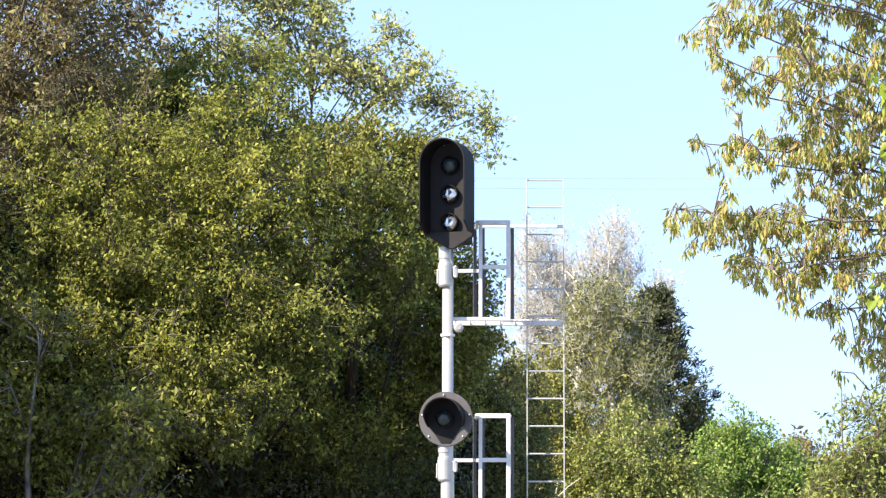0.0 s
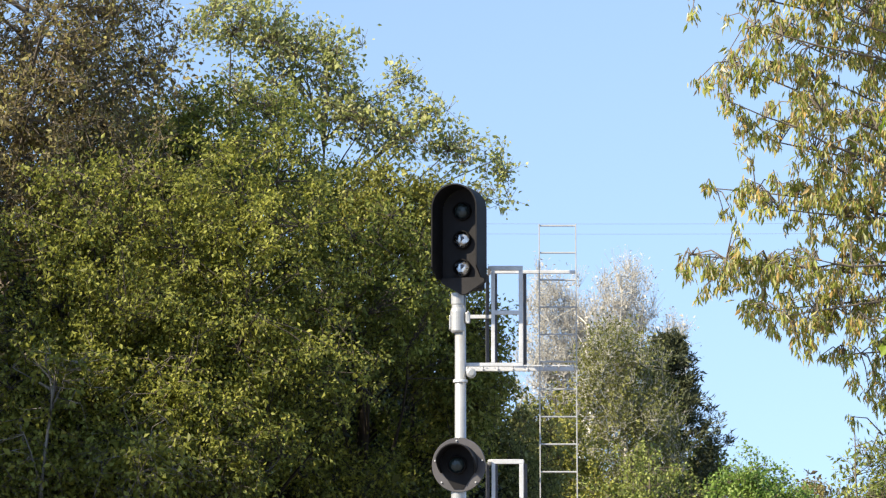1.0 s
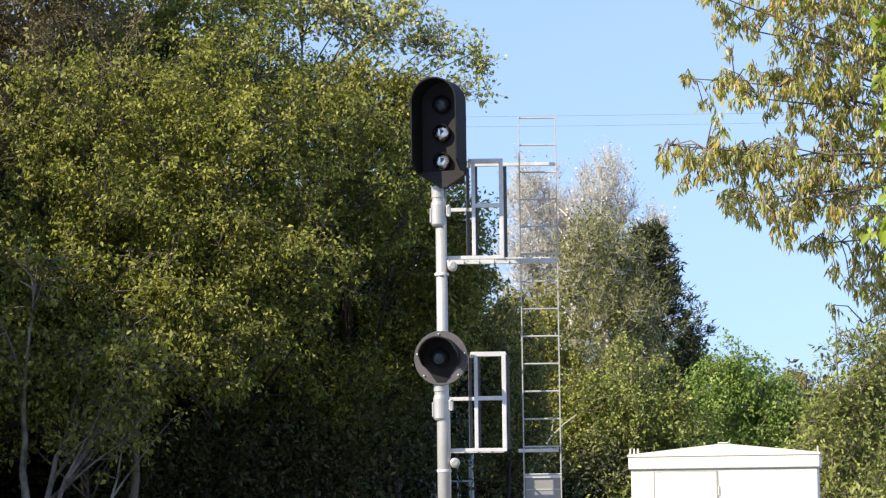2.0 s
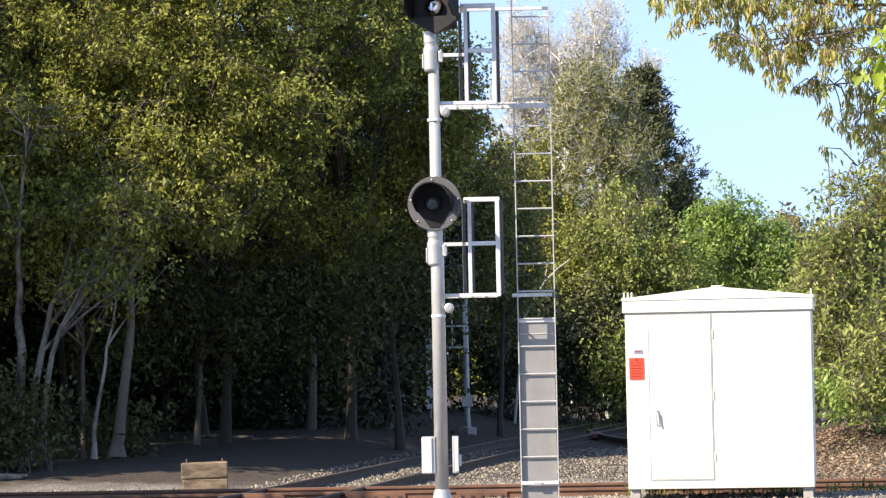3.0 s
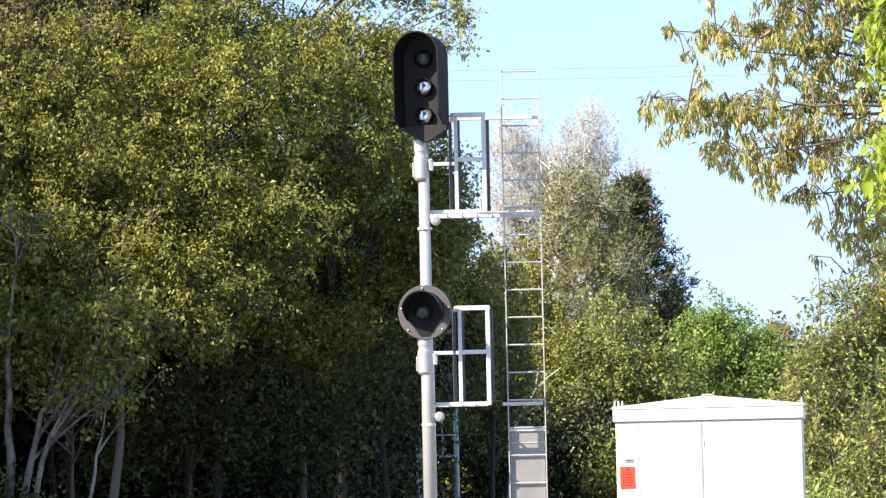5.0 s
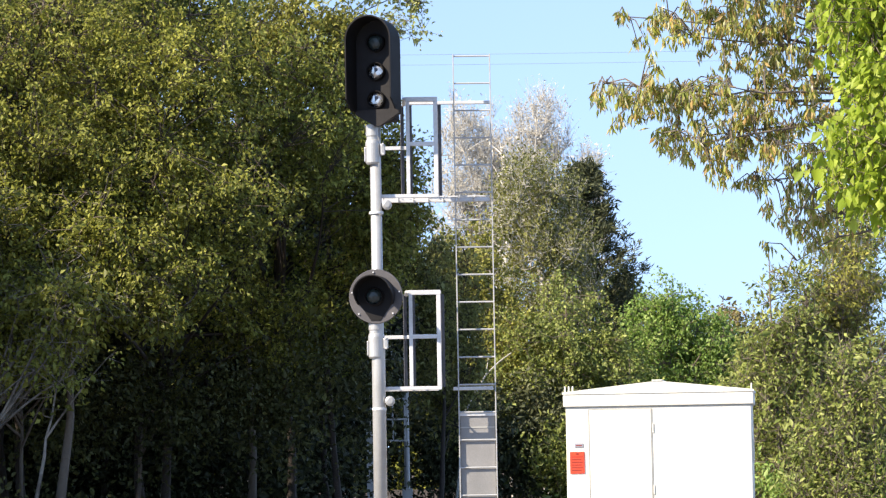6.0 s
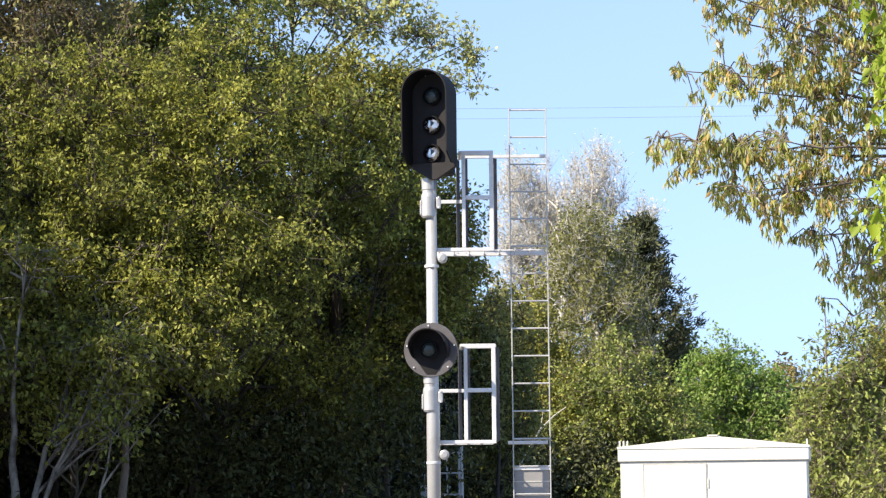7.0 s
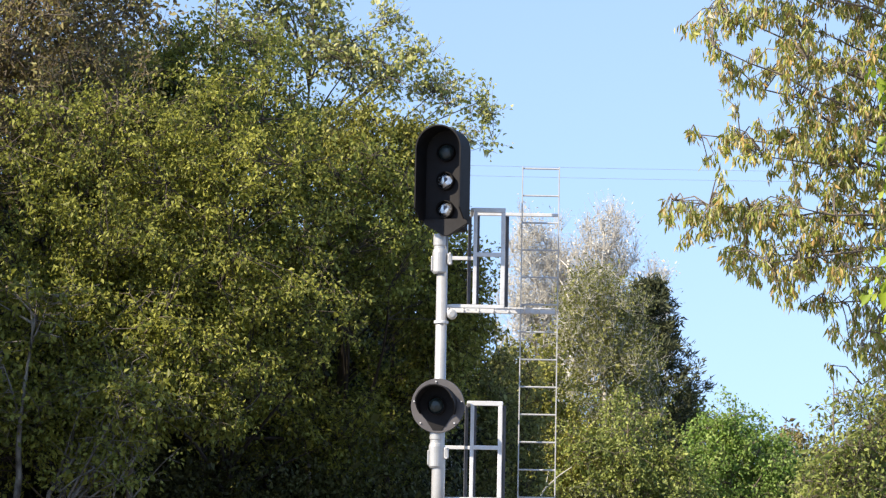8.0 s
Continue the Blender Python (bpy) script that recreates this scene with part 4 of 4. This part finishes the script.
# understory leaves carry the shade in their colour
thicket("undergrowth", "leafy understory beneath the trees, its colour toned down for shade", "undergrowth", [(-4.6, 57.2, 2.8, 2.0, 1.0, 1.7), (-2.2, 58.5, 3.0, 1.9, 1.0, 2.2), (-0.4, 60, 3.4, 0.9, 1.0, 2.4), (-6.3, 56, 2.8, 1.3, 0.8, 1.6)], 380, 28, (0.12, 0.55), L_SHADE, 78, 0.3)
# shade-coloured leaves; the last lobe is an unseen hedge added to block low sun
thicket("undergrowth", "shade-toned undergrowth at the wood's foot, with an unseen added hedge", "undergrowth", [(-9, 51.2, 0.8, 1.9, 0.9, 1.3), (-7.9, 50.8, 0.7, 1.2, 0.7, 1.1), (-6.5, 54.5, 0.4, 1.5, 1.0, 0.5), (-11, 50.5, 0.5, 1.5, 1.5, 0.8), (-13.6, 49, 2.4, 1.8, 4.5, 2.6)], 620, 40, (0.11, 0.6), L_SHADE, 71, 0.22, stems=160)

# -- trees beyond the tracks, in the middle distance
for i, (x, h, r) in enumerate([(3.2, 14.0, 1.25), (5.7, 14.2, 1.3), (4.5, 12.8, 1.0), (7.3, 12.2, 0.7)]):
    tree("bare pale grey tree in bud behind the others", "tree", (x, 97 - i), h * 0.95, 0.08,
         [(x, 97, h - 1.5, r, 1.2, 1.4), (x, 97, h - 4, r * 1.1, 1.3, 2.2)], 270 if r > 0.7 else 110, 12, (0.10, 0.5), L_BUD, M_TWIG, 100 + i, twigs=10, up=2.4, spread=0.6, twig_r=0.007, group="bare budding trees")
tree("olive-brown tree past the wood's corner", "tree", (1.5, 71), 6.6, 0.08,
     [(1.1, 70, 5.3, 0.8, 1.0, 2.6), (1.9, 72, 4.6, 0.9, 1.0, 2.9), (0.6, 70, 6.6, 0.6, 0.8, 1.4)], 330, 46, (0.11, 0.55), L_KHAKI, M_DARKBARK_SHADE, 109)
tree("yellow-green tree beyond the track", "tree", (2.9, 84), 8.6, 0.15,
     [(2.6, 84, 6.8, 1.7, 1.5, 2.0), (1.6, 84, 4.6, 1.3, 1.4, 2.0), (3.6, 83, 4.2, 1.6, 1.4, 2.0)], 380, 62, (0.115, 0.55), L_YELLOW, M_BARK, 110, twigs=6)
tree("olive tree half in leaf with bare grey twigs", "tree", (5.3, 88), 11.4, 0.16,
     [(5.0, 88, 9.0, 1.5, 1.4, 2.1), (5.9, 88, 7.0, 1.3, 1.4, 2.1), (4.4, 88, 5.6, 1.7, 1.5, 2.2)], 480, 54, (0.105, 0.5), L_KHAKI, M_TWIG, 111, twigs=6, up=1.8, spread=0.5, twig_r=0.006)
tree("olive-green bushy tree beyond the track", "tree", (5.4, 82), 6.6, 0.14,
     [(5.3, 82, 4.6, 2.0, 1.5, 2.0), (6.6, 82, 3.4, 1.5, 1.4, 1.8), (3.9, 82, 2.8, 1.5, 1.4, 1.6)], 420, 60, (0.11, 0.55), L_SCRUB, M_BARK, 112)


def conifer(x, y, height, seed):
    """Straight trunk, whorls of limbs that turn up at their ends, tufts of needles along them."""
    rng = np.random.default_rng(seed)
    z0 = float(ground_z(x, y))
    t = thing("conifer", "dark conifer with tiered limbs beside the budding trees", "conifer", "trees beside the track")
    P0, P1, R0, R1, tip, way = [np.array([[x, y, z0 - 0.1]])], [np.array([[x, y, z0 + height]])], [np.array([0.17])], [np.array([0.02])], [], []
    z = 2.6
    while z < height:
        reach = 2.7 * (1 - z / height) ** 0.65 * rng.uniform(0.75, 1.15) + 0.25
        a0 = rng.uniform(0, 6.3)
        for j in range(6):
            a = a0 + j * 1.05 + rng.normal(0, 0.25)
            r, rise = reach * rng.uniform(0.7, 1.15), rng.uniform(-0.05, 0.30)
            at = [np.array([x + math.cos(a) * r * u, y + math.sin(a) * r * u, z0 + z + r * (rise * u + 0.25 * u * u)]) for u in np.linspace(0, 1, 6)]
            for p, q, w in zip(at, at[1:], range(5)):
                P0.append(p[None]), P1.append(q[None]), R0.append(np.array([0.03 - 0.005 * w])), R1.append(np.array([0.025 - 0.005 * w]))
                for _ in range(3 if w else 1):
                    tip.append(p + (q - p) * rng.random() + rng.normal(0, 0.09, 3))
                    way.append(unit(q - p + rng.normal(0, 0.12, 3)))
        z += rng.uniform(0.38, 0.6)
    v, f = tubes(np.concatenate(P0), np.concatenate(P1), np.concatenate(R0), np.concatenate(R1), 5)
    link_mesh("trunk", arrays_mesh("trunk", v, f), M_DARKBARK_SHADE, t, "dark straight trunk with tiered limbs")
    i = np.repeat(np.arange(len(tip)), 26)
    n = len(i)
    p = np.array(tip)[i] + rng.normal(0, 0.085, (n, 3))
    d = unit(np.array(way)[i] * 0.8 + rng.normal(0, 0.6, (n, 3)) + np.array([0, 0, 0.25]))
    ln = 0.19 * rng.lognormal(0, 0.25, n)
    link_mesh("crown", leaf_mesh("crown", p, d, unit(rng.normal(size=(n, 3))), ln, ln * 0.22), L_PINE_SHADE, t, "tufts of grey-green needles")


conifer(6.85, 92, 11.4, 113)
tree("rounded bright green tree in the distance", "tree", (9.0, 85), 6.6, 0.14,
     [(9.1, 85, 5.7, 0.95, 1.0, 1.2), (10.0, 85, 4.5, 1.0, 1.1, 1.5), (8.3, 85, 5.0, 0.85, 1.0, 1.3), (9.1, 85, 2.7, 2.0, 1.3, 1.5), (10.6, 85, 3.6, 0.85, 1.0, 1.4)], 560, 64, (0.105, 0.6), L_BRIGHT, M_BARK, 114)
tree("small light-green tree beside the track bend", "tree", (8.4, 94), 8.0, 0.12,
     [(8.3, 94, 6.6, 0.8, 0.8, 1.1), (8.5, 94, 4.4, 1.1, 1.0, 1.6)], 200, 34, (0.16, 0.55), L_GREEN, M_BARK, 115)
tree("hazy reddish-brown tree far down the track", "tree", (15.6, 120), 8.0, 0.15,
     [(15.2, 120, 5.8, 1.1, 1.4, 1.9), (16.6, 120, 4.8, 1.3, 1.6, 1.9), (18.2, 120, 4.2, 1.4, 1.6, 2.2)], 320, 34, (0.2, 0.5), L_BROWN, M_TWIG, 116)
thicket("far_woods", "distant mixed woods along the line", "woods", [(14, 135, 3.5, 16, 3, 4.2), (0, 110, 4, 9, 2, 5)], 1200, 50, (0.3, 0.6), L_OLIVE, 72, 0.7)
thicket("scrub", "low olive scrub along the far side of the track", "scrub", [(7.6, 79, 1.2, 1.6, 1.5, 1.5), (6, 80, 1.2, 2.0, 1.5, 1.5), (10.6, 82, 1.4, 1.6, 1.5, 1.6)], 620, 40, (0.14, 0.5), L_SCRUB, 73, 0.3, up=0.3, stems=160)

# shaded understory beyond the tracks, its shade given by the dark leaf colour
thicket("scrub", "shrubs beyond the tracks, leaves coloured dark for shade", "scrub", [(4.4, 81, 1.7, 2.2, 1.0, 2.3), (2.0, 80, 1.8, 1.6, 1.0, 2.5)], 620, 40, (0.15, 0.45), L_PINE_SHADE, 77, 0.3, stems=80)

# -- right-hand side: willowy bushes behind the shed
for i, (x, y, h, m) in enumerate([(7.3, 50, 5.2, L_SCRUB), (9.0, 52, 7.5, L_SCRUB), (7.3, 54, 4.2, L_SCRUB), (8.0, 47.5, 3.6, L_SCRUB), (10, 60, 8, L_YELLOW), (8.2, 51, 5.6, L_YELLOW)]):
    tree("tall light-green willowy bush behind the shed", "bush", (x, y), h, 0.05,
         [(x + 0.3, y, h * 0.74, 0.7, 0.8, h * 0.24), (x - 0.25, y, h * 0.5, 0.7, 0.8, h * 0.26), (x, y, h * 0.25, 1.1, 1.0, h * 0.24)], 240, 34, (0.105, 0.42), m, M_BARK, 130 + i, twigs=7, up=1.4, spread=0.36, twig_r=0.005, group="bushes behind the shed", name="bush")
thicket("scrub", "green weeds on the bank behind the shed", "scrub", [(7.0, 48.5, 0.9, 1.2, 0.8, 0.5), (8.6, 47.5, 0.9, 1.3, 0.8, 0.6)], 90, 40, (0.10, 0.5), L_BRIGHT, 74, 0.15, up=0.6)

# -- near trees on the right
def near_tree():
    """Whorls of long hanging leaves at the ends of the twigs."""
    rng = np.random.default_rng(200)
    lobes = [(2.6, 20, 6.35, 1.0, 0.8, 0.7), (2.45, 20, 5.4, 0.85, 0.7, 0.3), (2.4, 20, 4.30, 0.9, 0.7, 0.36), (2.6, 20, 3.95, 0.55, 0.6, 0.35), (3.4, 20.3, 5.2, 1.1, 1.0, 1.9), (3.25, 20.6, 3.5, 0.4, 0.7, 0.6), (2.85, 20, 7.4, 1.2, 0.9, 0.7), (2.85, 20, 4.8, 0.6, 0.6, 0.38), (2.2, 20, 4.85, 0.5, 0.5, 0.2), (2.15, 20, 5.75, 0.5, 0.5, 0.26), (1.85, 20, 4.32, 0.42, 0.5, 0.2), (2.3, 20, 3.95, 0.4, 0.5, 0.2)]
    c = lobe_points(rng, lobes, 1750, 0.6)
    k = 10
    s = np.linspace(0, 1, k + 1)
    line = np.stack([4.9 - 0.25 * s + rng.normal(0, 0.03, k + 1), 20.5 + 0 * s, -0.1 + 9.0 * s], -1)
    rad = 0.17 * (1 - 0.8 * s)
    P0, P1, R0, R1 = [line[:-1]], [line[1:]], [rad[:-1]], [rad[1:]]
    # main limbs reach out, twigs leave them
    pick, gap = [0], np.full(len(c), 1e9)      # limbs spread evenly through the crown
    for _ in range(85):
        gap = np.minimum(gap, ((c - c[pick[-1]]) ** 2 * np.array([1, 0.5, 1.5])).sum(-1))
        pick.append(int(np.argmax(gap)))
    heads = c[pick]
    nodes = []
    for h in heads:
        za = max(4.3, h[2] - abs(h[0] - 4.8) * rng.uniform(0.15, 0.5))
        a = np.array([np.interp(za, line[:, 2], line[:, 0]), 20.5, za])
        mid = (a + h) / 2 + np.array([rng.normal(0, 0.15), rng.normal(0, 0.15), rng.normal(-0.05, 0.14)])
        prev, pr, sway = a, 0.022, np.zeros(3)
        for u in np.linspace(0.08, 1, 12):
            sway = sway * 0.8 + rng.normal(0, 0.022, 3)
            q = (1 - u) ** 2 * a + 2 * u * (1 - u) * mid + u * u * h + sway
            r = 0.018 * (1 - u) + 0.004
            P0.append(prev[None]), P1.append(q[None]), R0.append(np.array([pr])), R1.append(np.array([r]))
            prev, pr = q, r
            nodes.append(q)
    nodes = np.array(nodes)
    near = nodes[np.argmin(((c[:, None] - nodes[None]) ** 2 * np.array([1, 1, 1.6])).sum(-1), 1)]
    bend = (near + c) / 2 + np.array([0, 0, 0.06])
    m = len(c)
    P0 += [near, bend]
    P1 += [bend, c]
    R0 += [np.full(m, 0.0055), np.full(m, 0.0045)]
    R1 += [np.full(m, 0.0045), np.full(m, 0.003)]
    v, f = tubes(np.concatenate(P0), np.concatenate(P1), np.concatenate(R0), np.concatenate(R1), 5)
    t = thing("tree", "near tree with drooping bronze-green young leaves", "tree", "near trees")
    link_mesh("trunk", arrays_mesh("trunk", v, f), M_BARK, t, "grey trunk, limbs and thin twigs")
    per = 18
    i = np.repeat(np.arange(m), per)
    n = len(i)
    p = c[i] + rng.normal(0, 0.022, (n, 3)) + (near - c)[i] * (rng.random((n, 1)) ** 2) * 0.22
    d = unit(rng.normal(0, 0.36, (n, 3)) + np.array([0, 0, -1.0]))
    ln = 0.070 * rng.lognormal(0, 0.2, n)
    link_mesh("crown", leaf_mesh("crown", p, d, unit(rng.normal(size=(n, 3))), ln, ln * 0.26), L_DROOP, t, "hanging bronze and green leaves")


near_tree()
tree("near maple in bright sunlit lime-green leaf", "tree", (3.9, 14), 6.5, 0.05,
     [(2.72, 14, 4.15, 0.48, 0.5, 0.42), (2.78, 14, 3.62, 0.44, 0.5, 0.26), (2.66, 14, 3.25, 0.42, 0.4, 0.3), (2.98, 14, 4.8, 0.55, 0.6, 0.6)], 900, 24, (0.058, 0.6), L_NEAR, M_BARK, 210, spread=0.14, droop=0.9, group="near trees", twig_r=0.002)

# a bare bent stem in front of the far shrubs
def bent_stem(y, line, r):
    bm = bmesh.new()
    for k, ((x0, z0), (x1, z1)) in enumerate(zip(line, line[1:])):
        rod(bm, (x0, y, z0), (x1, y, z1), r * (1 - 0.14 * k), r * (0.86 - 0.14 * k), 8)
    rod(bm, (line[3][0], y, line[3][1]), (line[3][0] + 0.1, y + 0.2, line[3][1] + 0.6), r * 0.4, r * 0.15, 6)
    t = thing("dead_branch", "bare pale bent stem arching among the far shrubs", "dead branch")
    part("stem", bm, M_TWIG, t)


bent_stem(78, [(2.05, 0.0 + float(ground_z(2.05, 78))), (2.36, 2.75), (2.62, 3.2), (2.98, 3.8), (3.35, 4.15), (3.7, 4.4)], 0.04)


def fallen_log(a, b, r, label):
    """A weathered stick or log lying on the wood's floor."""
    pts = [Vector(a).lerp(Vector(b), u) for u in (0, 0.35, 0.7, 1)]
    for k, p in enumerate(pts):
        p.z = float(ground_z(p.x, p.y)) + r * 0.7 + (0.02 if k == 1 else 0)
    bm = bmesh.new()
    for p, q, w in zip(pts, pts[1:], (1.0, 0.9, 0.75)):
        rod(bm, p, q, r * w, r * (w - 0.12), 9)
    t = thing("fallen_log", label, "log")
    part("log", bm, M_PALEBARK, t)


fallen_log((-5.4, 61.0, 0), (-4.1, 60.4, 0), 0.05, "thin pale fallen log lying on the shaded ground")
fallen_log((-7.9, 48.6, 0), (-7.3, 49.0, 0), 0.07, "short weathered log beside the undergrowth")

# ======== ground cover, stones last ========
rngs = lambda x, y: (y < 46.4) & ((x < 5.5) | (y < 43.5))
stones("gravel", "grey and tan crushed stone beside the rails", 5, 52000, -7.5, 7.5, 28.0, 47.5, 0.019, M_STONE, rngs)
stones("ballast", "pale crushed stone between the two tracks", 6, 20000, -4.0, 5.0, 42.0, 62.0, 0.021, M_STONE, lambda x, y: (x - (-2.54 + (y - 40) * 0.187) > -2.0) & (x - (-2.54 + (y - 40) * 0.187) < 5))


def ground_leaves():
    rng = np.random.default_rng(9)
    n = 30000
    p = np.stack([rng.uniform(5.2, 10, n), rng.uniform(43.5, 52, n), np.zeros(n)], -1)
    p[:, 2] = ground_z(p[:, 0], p[:, 1]) + 0.015
    d = unit(rng.normal(size=(n, 3)) * np.array([1, 1, 0.25]))
    nr = unit(rng.normal(0, 0.3, (n, 3)) + np.array([0, 0, 1]))
    ln = 0.06 * rng.lognormal(0, 0.3, n)
    tagged(link_mesh("leaf_litter", leaf_mesh("leaf_litter", p, d, nr, ln, ln * 0.6), L_LITTER), "dry brown fallen leaves on the bank", "leaf litter", kind="stuff")


def grass():
    rng = np.random.default_rng(10)
    spots = [(2.2, 38.2, 5.2, 39.0, 300), (4.8, 37.6, 7.0, 38.8, 500), (2.6, 37.8, 4.9, 38.0, 120), (3.0, 74, 7, 78, 2500)]
    P = []
    for x0, y0, x1, y1, n in spots:
        c = np.stack([rng.uniform(x0, x1, n // 10), rng.uniform(y0, y1, n // 10)], -1)
        P.append(np.repeat(c, 10, 0) + rng.normal(0, 0.05, (len(c) * 10, 2)))
    P = np.concatenate(P)
    n = len(P)
    p = np.stack([P[:, 0], P[:, 1], ground_z(P[:, 0], P[:, 1]) - 0.01], -1)
    d = unit(rng.normal(0, 0.35, (n, 3)) + np.array([0, 0, 1]))
    ln = 0.14 * rng.lognormal(0, 0.3, n)
    tagged(link_mesh("grass", leaf_mesh("grass", p, d, unit(rng.normal(size=(n, 3))), ln, ln * 0.12), L_GRASS), "sparse rough grass tufts in the gravel", "grass", kind="stuff")


ground_leaves()
grass()
